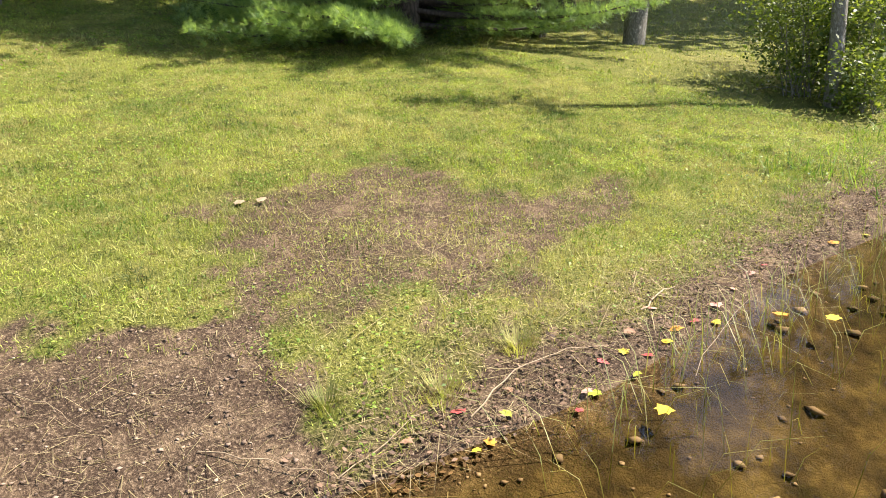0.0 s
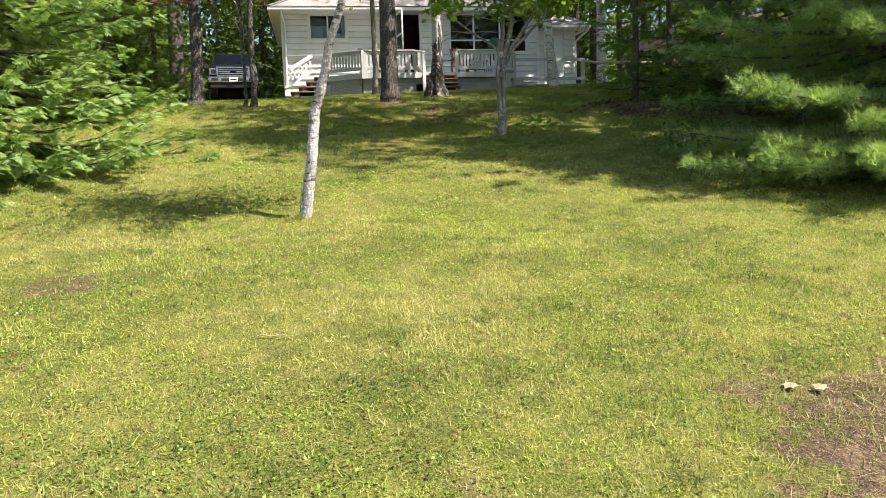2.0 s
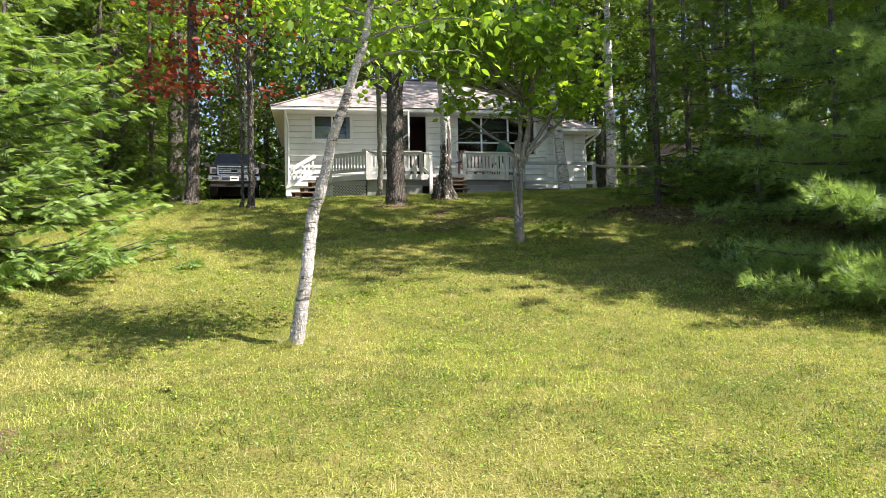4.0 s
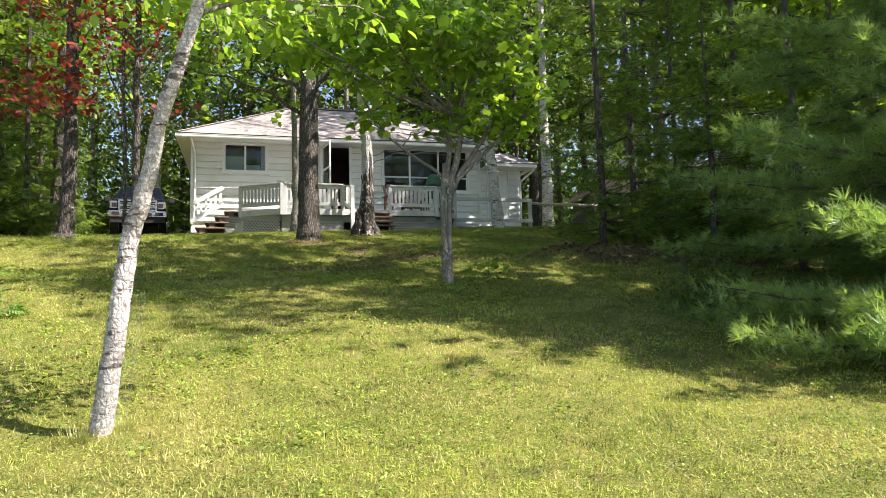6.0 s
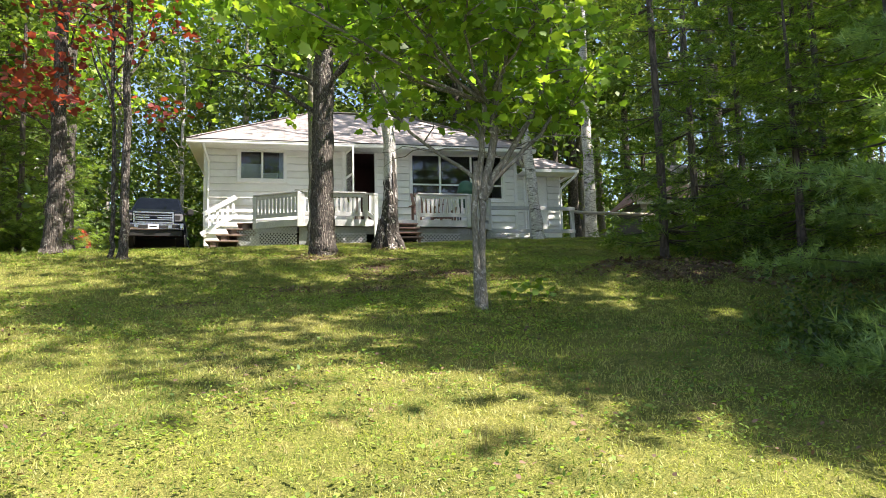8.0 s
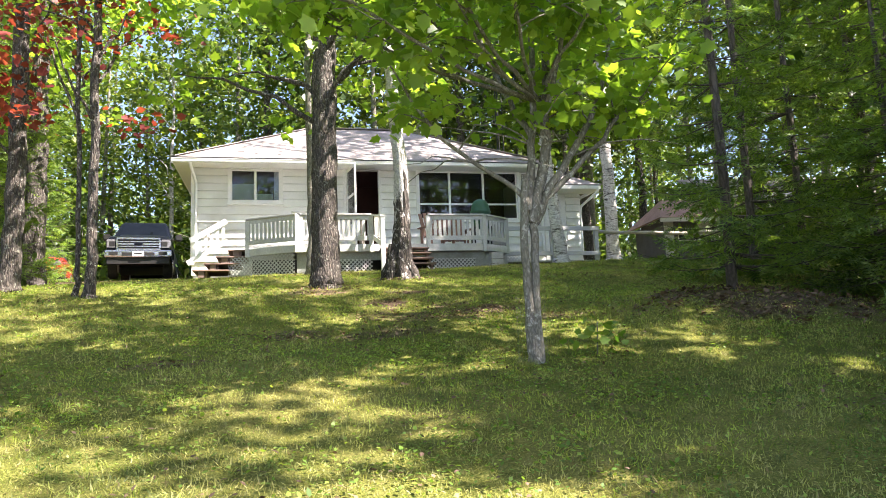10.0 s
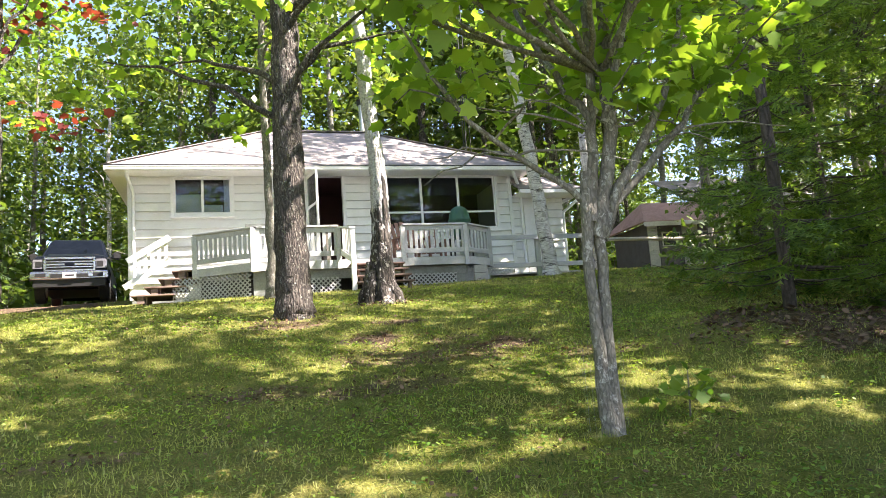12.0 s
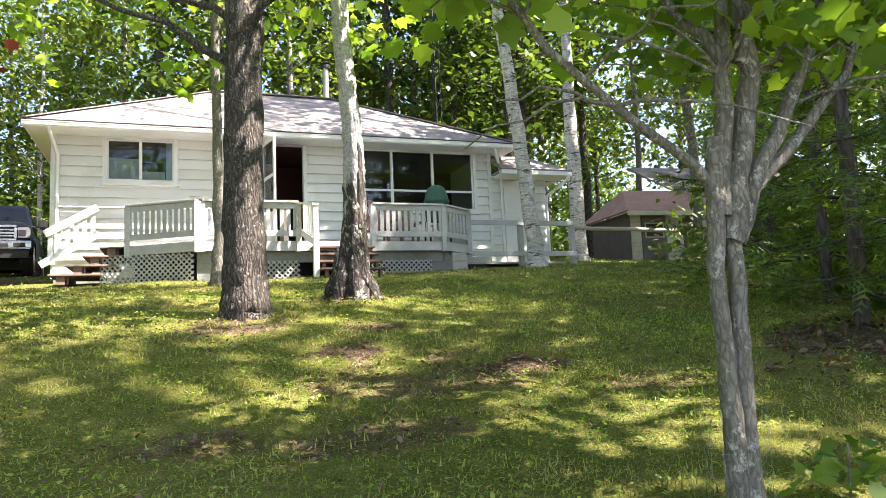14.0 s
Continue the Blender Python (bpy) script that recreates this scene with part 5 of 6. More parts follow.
# the last two, far taller, are added to give the water a dark reflection
for i, (x, y, h, w, n) in enumerate(((9.75, 6.6, 1.4, 0.6, 46), (10.1, 6.1, 1.3, 0.6, 40), (10.4, 6.9, 1.6, 0.8, 40), (9.4, 5.75, 0.6, 0.4, 22), (11.5, 5.8, 1.3, 1.0, 40), (13.5, 6.0, 5.0, 1.0, 90), (12.7, 5.2, 4.2, 0.9, 80))):
    rng = np.random.default_rng(70 + i)
    c = np.stack([rng.normal(0, w * 0.5, n), rng.normal(0, w * 0.5, n), rng.uniform(0.1, h, n)], -1)
    stems = [(curve_pts((rng.normal(0, 0.1), rng.normal(0, 0.1), 0), q, 0.1, 5, rng, 0.02), np.linspace(0.008, 0.003, 5)) for q in c[:18]]
    trunk_tree("bush", x, y, [(0, 0, 0), (0.02, 0, 0.3), (0.03, 0.02, h * 0.8)], [0.014, 0.010, 0.004], M_GREYBARK, "sunlit leafy bush with small yellow-green leaves by the water", 70 + i, stems, clumps(rng, c, 90, 0.13), M_BUSH, 0.055, LEAF_OVAL, 0.2, category="bush", group="shore bushes")

# ---------------------------------------------------------------- woods behind
MODELS = []
for k in range(5):
    rng = np.random.default_rng(100 + k)
    H = [14, 16, 18, 15, 13][k]
    r0 = [0.13, 0.17, 0.2, 0.11, 0.1][k]
    bark = [M_GREYBARK, M_OAKBARK, M_GREYBARK, M_BIRCH, M_OAKBARK][k]
    zs = [0, 0.3, 2, 5, 9, H]
    lx = rng.normal(0, 0.02)
    p, r = fine_path([(lx * z, rng.normal(0, 0.03), z) for z in zs], [r0 * 1.3, r0, r0 * 0.92, r0 * 0.8, r0 * 0.55, 0.02], 14, rng, 0.02)
    c = high_crown(rng, H, 2.6, [4.0, 5.0, 6.0, 3.4, 2.2][k], 115)
    trunk_me = tubes_mesh("trunk", [(p, r)], bark, 9, rng, 0.03)
    limb_me = tubes_mesh("branches", limbs_to(c, rng, 14, 0.0, 0.03), bark, 4)
    crown_me = leaf_mesh("crown", clumps(rng, c, 24, (0.33, 0.33, 0.20)), 0.26, M_FORESTSHADE if k in (1, 4) else M_FOREST, rng, LEAF_QUAD, -0.3)
    MODELS.append((trunk_me, limb_me, crown_me))
WOODS_LABEL = ["tall woodland tree with a grey trunk", "tall woodland tree with a dark trunk", "high-crowned woodland tree with a grey trunk", "woodland birch with a white trunk", "leafy young woodland tree"]


def woods_tree(k, x, y, s, turn):
    t = thing("woodland_tree", x, y, gz(x, y) - 0.05, WOODS_LABEL[k], "tree", "woods behind the cottage", turn=turn)
    t.scale = (s, s, s)
    for nm, me in zip(("trunk", "branchwork", "crown"), MODELS[k]):
        o = part_mesh(nm, me, t)
        if nm != "trunk":
            o["kind"] = "stuff"


rng = np.random.default_rng(200)
spots = []


def place(x0, x1, y0, y1, n, gap=2.0, avoid=None):
    tries = 0
    while n and tries < 900:
        tries += 1
        x, y = rng.uniform(x0, x1), rng.uniform(y0, y1)
        if avoid and avoid(x, y):
            continue
        if all((x - a) ** 2 + (y - b) ** 2 > gap * gap for a, b in spots):
            spots.append((x, y))
            # left woods take only the models 1 and 4, whose leaves are coloured as shaded
            woods_tree(int(rng.choice((1, 4))) if x < -6 and y < 36 else int(rng.integers(0, 5)), x, y, rng.uniform(0.85, 1.25), rng.uniform(0, 360))
            n -= 1


place(-1, 14, 37.5, 46, 16)
place(12, 24, 22, 37, 16, 2.2, lambda x, y: (11.5 < x < 21 and 30.5 < y < 37) or -0.8 < y - 29.6 + 0.563 * (x - 8.7) < 3.0)
place(-9, -6.3, 20, 34, 9, 2.0)
place(-14, -7.5, 36, 60, 12, 2.4)
place(-6, -2, 46, 60, 6, 2.2)
place(-20, 36, 47, 74, 26, 3.0, lambda x, y: -8 < x < -1)
place(-16, -9, 12, 36, 7, 2.4)
place(24, 36, 34, 50, 9, 2.6)
place(10.5, 19, 37.8, 46, 9, 1.6)
place(-40, 44, 74, 92, 16, 3.5)
# unseen trees added along the right shore so the water reflects dark instead of sky
place(24, 34, 3.5, 10.5, 9, 2.2)
place(19, 23.5, 8.4, 10.2, 3, 1.6)

# undergrowth along the wood's edge
UNDER = []
for k in range(3):
    rng2 = np.random.default_rng(300 + k)
    c = np.stack([rng2.normal(0, 0.6, 60), rng2.normal(0, 0.6, 60), np.abs(rng2.normal(0.2, 0.75, 60))], -1)
    stems = [(curve_pts((0, 0, 0), q, 0.1, 5, rng2, 0.03), np.linspace(0.012, 0.004, 5)) for q in c[:16]]
    UNDER.append((tubes_mesh("stems", stems, M_GREYBARK, 4), leaf_mesh("foliage", clumps(rng2, c, 15, 0.2), 0.15, M_FORESTSHADE if k else M_FOREST, rng2, LEAF_OVAL, -0.2)))


def shrub(k, x, y, s):
    t = thing("shrub", x, y, gz(x, y) - 0.05, "leafy green undergrowth shrub at the wood's edge", "shrub", "undergrowth", turn=rng.uniform(0, 360))
    t.scale = (s, s, s * rng.uniform(0.8, 1.3))
    part_mesh("stemwork", UNDER[k][0], t)["kind"] = "stuff"
    part_mesh("foliage", UNDER[k][1], t)["kind"] = "stuff"


for x0, x1, y0, y1, n, s in ((-9, -5.5, 19, 34, 14, 1.3), (-1, 12, 37, 44, 16, 1.7), (12.5, 22, 24, 30.5, 12, 1.2), (21, 26, 26, 40, 10, 1.6), (-16, -7.5, 42, 58, 14, 2.2), (-7, -2, 52, 60, 8, 2.4), (-3, 26, 46, 58, 24, 2.3), (-30, 40, 70, 80, 40, 4.5), (-9, -2, 62, 70, 10, 3.5), (5.7, 7.3, 13.6, 15.2, 6, 0.4), (7.0, 9.5, 11.5, 13.0, 3, 0.3), (7.5, 9.8, 18.6, 19.8, 4, 0.4)):
    for _ in range(n):
        # shrubs on the near left get only the shade-coloured leaves
        shrub(int(rng.integers(1 if x1 < 0 and y1 < 40 else 0, 3)), rng.uniform(x0, x1), rng.uniform(y0, y1), s * rng.uniform(0.7, 1.2))


# ---------------------------------------------------------------- grass, shore and litter
def blades(name, n, x0, x1, y0, y1, h, w, mat, label, seed, keep, category="grass", lean=1.3):
    rng = np.random.default_rng(seed)
    x, y = rng.uniform(x0, x1, n), rng.uniform(y0, y1, n)
    ok = keep(x, y, rng)
    x, y = x[ok], y[ok]
    n = len(x)
    z = ground_np(x, y) - 0.004
    tall = 0.75 + 0.5 * (0.5 + 0.5 * wave(x * 1.3 + 2, y * 1.1)) + 0.25 * wave(x * 4, y * 4.3)
    hh = h * rng.uniform(0.45, 1.35, n) * tall
    a, la, lm = rng.uniform(0, 6.283, n), rng.uniform(0, 6.283, n), hh * np.abs(rng.normal(0, lean, n))
    ww = w * rng.uniform(0.6, 1.3, n) / 2
    dx, dy = np.cos(a) * ww, np.sin(a) * ww
    base = np.stack([x, y, z], -1)
    side = np.stack([dx, dy, np.zeros(n)], -1)
    tip = base + np.stack([np.cos(la) * lm, np.sin(la) * lm, np.sqrt(np.maximum(hh ** 2 - 0.5 * lm ** 2, (0.35 * hh) ** 2))], -1)
    v = np.stack([base - side, base + side, tip], 1).reshape(-1, 3)
    ob = new(name, mesh_arrays(name, v, np.arange(3 * n).reshape(-1, 3), mat))
    return tagged(ob, label, category, kind="stuff")


def on_lawn(x, y, rng):
    edge = 0.5 + 0.5 * wave(x * 3.0, y * 3.3)
    return (bare_np(x, y) < rng.uniform(0.1, 1.15, len(x)) * (0.55 + 0.45 * edge)) & (y > 4.55) & ~((x > -0.70) & (x < 0.50) & (y < 5.65))


def in_clumps(x, y, rng):
    return on_lawn(x, y, rng) & (wave(x * 0.9 + 1, y * 1.1 + 3) + 0.7 * wave(x * 2.7, y * 3.1) + 0.6 * wave(x * 7.3 + 2, y * 6.1) > rng.normal(0.15, 0.5, len(x)))


blades("grass", 150000, -3.8, 8.5, 4.5, 11.0, 0.040, 0.0085, M_GRASS, "short sunlit yellow-green mown grass", 401, on_lawn)
blades("grass", 80000, 0.3, 7.0, 4.5, 8.6, 0.034, 0.006, M_GRASS, "fine short grass round the worn patch", 411, on_lawn)
blades("grass", 140000, -4.5, 8.0, 11.0, 18.0, 0.038, 0.0085, M_GRASS, "short mown grass with clover", 402, on_lawn)
blades("grass", 100000, -5.5, 10.0, 18.0, 27.5, 0.042, 0.013, M_GRASS, "short mown grass on the upper slope", 403, on_lawn)
blades("grass", 40000, 8.0, 24.0, 4.6, 22.0, 0.045, 0.022, M_GRASS, "mown grass beyond the pine", 404, on_lawn)
blades("grass", 40000, -12.0, 20.0, 27.0, 46.0, 0.045, 0.03, M_GRASS, "rough grass round the cottage", 405, lambda x, y, r: on_lawn(x, y, r) & ~((x > -1.2) & (x < 9.5) & (y > 27.0) & (y < 35.5)))
blades("dry_grass", 34000, -3.8, 8.0, 4.5, 14.0, 0.034, 0.0045, M_STRAW, "dry straw-coloured grass in the lawn", 406, in_clumps, "grass", 1.4)
blades("dry_grass", 22000, -4.5, 8.0, 11.0, 26.0, 0.03, 0.005, M_STRAW, "dry grass among the shaded lawn", 409, in_clumps, "grass", 1.4)
blades("dry_grass", 15000, 1.5, 5.6, 4.5, 7.6, 0.055, 0.005, M_STRAW, "dead straw lying on the bare patch", 407, lambda x, y, r: (bare_np(x, y) > 0.25) & (x > 1.3), "grass", 3.0)
blades("dry_grass", 6000, -0.9, 1.7, 4.4, 6.4, 0.045, 0.005, M_STRAW, "dead straw scattered on bare earth by the dock", 410, lambda x, y, r: (bare_np(x, y) > 0.5) & ~((x > -0.70) & (x < 0.50) & (y < 5.65)), "grass", 3.0)
blades("shore_grass", 900, 6.2, 10.5, 4.3, 5.4, 0.17, 0.012, M_WEED, "tall green grass at the water's edge", 408, lambda x, y, r: y > 4.4)
for i, (x, y) in enumerate(((2.05, 4.72), (1.62, 4.95), (2.55, 4.75), (-0.28, 11.42), (-0.08, 11.6), (3.2, 16.75))):
    r2 = np.random.default_rng(420 + i)
    n = 260
    a, d = r2.uniform(0, 6.283, n), r2.uniform(0, 0.09, n)
    px, py = x + np.cos(a) * d, y + np.sin(a) * d
    base = np.stack([px, py, ground_np(px, py) - 0.01], -1)
    hh = r2.uniform(0.04, 0.10, n)
    tip = base + np.stack([np.cos(a) * hh * 0.6, np.sin(a) * hh * 0.6, hh], -1)
    sd = np.stack([-np.sin(a) * 0.0022, np.cos(a) * 0.0022, np.zeros(n)], -1)
    ob = new("grass_tuft", mesh_arrays("grass_tuft", np.stack([base - sd, base + sd, tip], 1).reshape(-1, 3), np.arange(3 * n).reshape(-1, 3), M_REED if i % 2 else M_GRASS))
    tagged(ob, "uncut tuft of long thin grass", "grass", "uncut tufts", "stuff")


def flat_leaves(name, n, x0, x1, y0, y1, size, mat, label, seed, keep, lift=0.03, tilt=0.35, template=LEAF_OVAL, category="leaves"):
    rng = np.random.default_rng(seed)
    x, y = rng.uniform(x0, x1, n), rng.uniform(y0, y1, n)
    ok = keep(x, y, rng)
    x, y = x[ok], y[ok]
    pos = np.stack([x, y, ground_np(x, y) + lift * rng.uniform(0.3, 1.0, len(x))], -1)
    ob = new(name, leaf_mesh(name, pos, size, mat, rng, template, 0.1, tilt))
    return tagged(ob, label, category, kind="stuff")


flat_leaves("clover", 75000, -3.8, 8.5, 4.6, 12.0, 0.021, M_WEED, "low clover and weeds among the grass", 431, in_clumps, 0.045, template=LEAF_QUAD, category="weeds")
flat_leaves("clover", 70000, -4.5, 8.0, 12.0, 24.0, 0.030, M_WEED, "low clover and weeds among the grass", 432, in_clumps, 0.06, template=LEAF_QUAD, category="weeds")
flat_leaves("turf", 125000, -3.8, 8.5, 4.6, 11.5, 0.028, M_GRASS, "short flattened turf in yellow, green and brown", 437, on_lawn, 0.025, 0.6, LEAF_BLADE, "grass")
flat_leaves("turf", 95000, -4.5, 8.5, 11.5, 25.0, 0.034, M_GRASS, "short flattened turf of the upper lawn", 438, on_lawn, 0.03, 0.6, LEAF_BLADE, "grass")
flat_leaves("broad_weeds", 16000, -3.5, 6.5, 11.0, 21.5, 0.038, M_WEED, "broad-leaved weeds in the shaded lawn", 433, lambda x, y, r: (wave(x * 1.1 + 4, y * 1.3) + 0.7 * wave(x * 3.7, y * 3.1) > 0.5) & (bare_np(x, y) < 0.3), 0.07, category="weeds")
flat_leaves("leaf_litter", 8000, -3.5, 9.0, 12.0, 26.0, 0.038, M_LITTER, "fallen brown leaves scattered on the lawn", 434, lambda x, y, r: wave(x * 0.8, y * 0.9 + 1) + 0.5 * wave(x * 3, y * 2.6) > 0.1, 0.06)
flat_leaves("leaf_litter", 9000, -2.5, 6.5, 17.2, 23.5, 0.045, M_LITTER, "brown leaves and bark crumbs on worn lawn", 439, lambda x, y, r: bare_np(x, y) > 0.22, 0.03)
blades("shore_straw", 7000, 1.2, 9.0, 4.3, 5.0, 0.06, 0.004, M_STRAW, "dead grass and straw washed along the shore", 412, lambda x, y, r: r.uniform(0, 1, len(x)) < np.exp(-((y - 4.6) / 0.2) ** 2), "grass", 3.0)
flat_leaves("leaf_litter", 4200, 1.2, 9.0, 4.35, 4.95, 0.026, M_LITTER, "brown leaf litter along the shore", 435, lambda x, y, r: r.uniform(0, 1, len(x)) < np.exp(-((y - 4.5) / 0.22) ** 2), 0.02)
flat_leaves("leaf_litter", 2600, 4.9, 10.2, 17.0, 21.0, 0.075, M_LITTER, "brown leaf litter under the firs", 436, lambda x, y, r: bare_np(x, y) > 0.4, 0.04)

# pebbles on the bare earth
rng = np.random.default_rng(440)
oct_v = np.array([(1, 0, 0), (0.2, 1, 0.1), (-0.9, 0.3, 0), (-0.3, -1, 0), (0.25, 0.1, 0.34), (0, 0, -0.4)])
oct_f = [(0, 1, 4), (1, 2, 4), (2, 3, 4), (3, 0, 4), (1, 0, 5), (2, 1, 5), (3, 2, 5), (0, 3, 5)]


def pebbles(name, n, x0, x1, y0, y1, lo, hi, keep, label, level=None):
    x, y = rng.uniform(x0, x1, n), rng.uniform(y0, y1, n)
    ok = keep(x, y)
    x, y = x[ok], y[ok]
    m = len(x)
    s = lo + (hi - lo) * rng.uniform(0, 1, m) ** 3
    v, f = scatter(oct_v, oct_f, np.stack([x, y, ground_np(x, y) + 0.2 * s], -1), rng.uniform(0, 6.28, m), rng.normal(0, 0.2, m), rng.normal(0, 0.2, m), s)
    tagged(new(name, mesh_arrays(name, v, f, M_PEBBLE)), label, "stones", kind="stuff")


pebbles("pebbles", 3600, -0.9, 1.9, 4.2, 6.4, 0.002, 0.016, lambda x, y: bare_np(x, y) > 0.6, "small stones and clods on the bare earth")
pebbles("pebbles", 2600, 1.6, 4.4, 4.8, 7.4, 0.002, 0.010, lambda x, y: bare_np(x, y) > 0.5, "small stones on the worn patch")
pebbles("lake_stones", 420, 1.2, 9.0, 1.0, 4.35, 0.012, 0.055, lambda x, y: y < 4.3, "brown stones on the lake bed")

# grass standing in the shallows
rng = np.random.default_rng(450)
n = 480
x, y = rng.uniform(2.0, 7.5, n), 4.35 - np.abs(rng.normal(0, 0.38, n))
tubs = np.stack([x, y, ground_np(x, y)], -1)
a, hh = rng.uniform(0, 6.283, n), rng.uniform(0.14, 0.42, n)
k = np.abs(rng.normal(0.6, 0.4, n)).clip(0, 1.6)
mid = tubs + np.stack([np.cos(a) * hh * k * 0.4, np.sin(a) * hh * k * 0.4, hh * 0.6], -1)
tip = tubs + np.stack([np.cos(a) * hh * k * 1.2, np.sin(a) * hh * k * 1.2, hh * (1 - 0.35 * k)], -1)
sd = np.stack([-np.sin(a) * 0.0017, np.cos(a) * 0.0017, np.zeros(n)], -1)
v = np.stack([tubs - sd, tubs + sd, mid + sd, mid - sd, tip], 1).reshape(-1, 3)
f = (np.array([(0, 1, 2), (0, 2, 3), (3, 2, 4)])[None] + 5 * np.arange(n)[:, None, None]).reshape(-1, 3)
tagged(new("water_grass", mesh_arrays("water_grass", v, f, M_REED)), "thin yellow-green grass standing in the shallow water", "grass", kind="stuff")

# coloured leaves along the waterline
LEAVES = [(2.96, 4.42, 0), (3.02, 4.36, 2), (3.2, 4.37, 0), (3.35, 4.40, 1), (2.84, 4.32, 3), (2.78, 4.43, 2), (2.62, 4.33, 3), (2.55, 4.38, 5), (2.42, 4.30, 2), (3.5, 4.42, 2), (3.62, 4.36, 0), (3.78, 4.45, 5),
          (1.93, 4.42, 0), (1.99, 4.40, 1), (2.16, 4.47, 3), (2.05, 4.58, 2), (4.05, 4.45, 5), (4.3, 4.5, 5), (4.5, 4.53, 2), (2.7, 4.05, 0), (3.9, 4.15, 1), (4.0, 3.9, 0), (5.2, 4.4, 1), (5.6, 4.3, 0), (2.3, 4.55, 4), (3.1, 4.55, 4), (3.4, 4.6, 5), (1.75, 4.62, 4)]
for i, (x, y, c) in enumerate(LEAVES):
    r2 = np.random.default_rng(460 + i)
    z = max(0.456, gz(x, y) + 0.012)
    me = leaf_mesh("fallen_leaf", np.zeros((1, 3)), 0.062, LEAF_COLOURS[c], r2, LEAF_MAPLE, 0.05, 0.12)
    ob = new("fallen_leaf", me)
    ob.matrix_world = pose(x, y, z)
    tagged(ob, ["yellow", "orange", "crimson", "lime green", "brown", "pink-brown"][c] + " fallen maple leaf at the waterline", "leaf", "fallen leaves at the shore")
for i, (x, y) in enumerate(((2.42, 7.08), (2.48, 7.0), (-1.05, 10.36))):
    me = leaf_mesh("pale_leaf", np.zeros((1, 3)), 0.11, M_TWIG if i < 2 else LEAF_COLOURS[3], np.random.default_rng(490 + i), LEAF_MAPLE, 0.15, 0.2)
    ob = new("pale_leaf", me)
    ob.matrix_world = pose(x, y, gz(x, y) + 0.03)
    tagged(ob, "pale dry leaf lying on the grass", "leaf")
# dry sticks
for i, (a, b, r0, sag) in enumerate((((2.05, 4.55), (2.62, 4.62), 0.009, 0.05), ((2.62, 4.62), (2.95, 4.5), 0.007, 0.02), ((1.45, 4.62), (2.0, 4.68), 0.006, 0.02), ((3.35, 4.62), (3.75, 4.66), 0.014, 0.02), ((-0.45, 8.14), (-0.22, 8.08), 0.012, 0.01), ((1.1, 5.0), (1.5, 4.55), 0.006, 0.02), ((0.65, 5.75), (0.82, 5.35), 0.005, 0.03), ((3.0, 4.1), (3.9, 4.3), 0.004, 0.05))):
    r2 = np.random.default_rng(500 + i)
    p3 = curve_pts((0, 0, 0), (b[0] - a[0], b[1] - a[1], gz(*b) - gz(*a)), sag, 8, r2, 0.008)
    ob = new("stick", tubes_mesh("stick", [(p3, np.linspace(r0 * 0.45, r0 * 0.2, 8))], M_TWIG, 6))
    ob.matrix_world = pose(a[0], a[1], max(0.455, gz(*a)) + 0.5 * r0 + 0.004)
    tagged(ob, "dry pale stick lying on the ground", "stick", "dry sticks")
# low plants at the dock's end
for i, (x, y) in enumerate(((0.30, 5.86), (-0.2, 5.8))):
    r2 = np.random.default_rng(520 + i)
    pos = clumps(r2, [(0, 0, 0.012)], 10, (0.035, 0.035, 0.006))
    ob = new("weed", leaf_mesh("weed", pos, 0.06, M_WEED, r2, LEAF_OVAL, 0.2, 0.3))
    ob.matrix_world = pose(x, y, gz(x, y))
    tagged(ob, "low broad-leaved weed on bare earth", "weed", "weeds by the dock", "stuff")


# ---------------------------------------------------------------- pickup truck
truck = thing("pickup_truck", -3.25, 35.4, gz(-3.25, 36.5) + 0.02, "dark blue-grey pickup truck with a chrome grille parked on the drive", "truck", turn=5)
truck.scale = (1, 1, 1.04)


def prism(bm, prof, x0, x1, taper=None):
    """A side profile (y, z) drawn out across x; taper narrows by height."""
    def vx(x, z):
        return x * (1 - (taper(z) if taper else 0))
    a = [bm.verts.new((vx(x0, z), y, z)) for y, z in prof]
    b = [bm.verts.new((vx(x1, z), y, z)) for y, z in prof]
    bm.faces.new(a)
    bm.faces.new(b[::-1])
    for i in range(len(prof)):
        j = (i + 1) % len(prof)
        bm.faces.new((a[j], a[i], b[i], b[j]))
    bmesh.ops.recalc_face_normals(bm, faces=bm.faces)
    return bm


def soft(bm, w=0.02):
    bmesh.ops.bevel(bm, geom=[e for e in bm.edges if e.calc_face_angle(0) > 0.35], offset=w, segments=2, affect="EDGES")
    return bm


lower = [(0.0, 0.55), (-0.03, 0.86), (-0.02, 1.10), (0.05, 1.19), (0.40, 1.28), (1.40, 1.33), (1.5, 1.26), (5.75, 1.26), (5.8, 0.6), (5.2, 0.45), (5.16, 0.66), (4.98, 0.86), (4.38, 0.86), (4.2, 0.66), (4.15, 0.45), (1.5, 0.45), (1.46, 0.66), (1.28, 0.86), (0.68, 0.86), (0.5, 0.66), (0.45, 0.5)]
part("body", soft(prism(bmesh.new(), lower, -0.97, 0.97, lambda z: 0.07 * max(0, z - 0.9) / 0.4), 0.05), M_TRUCK, truck, "dark blue-grey painted body")
bm = prism(bmesh.new(), [(0.06, 1.20), (0.40, 1.32), (1.36, 1.37), (1.38, 1.30), (0.40, 1.24)], -0.60, 0.60)
part("hood_bulge", soft(bm, 0.015), M_TRUCK, truck)
cab = [(1.20, 1.29), (2.05, 1.97), (2.4, 2.05), (3.7, 2.05), (3.95, 1.92), (4.05, 1.27)]
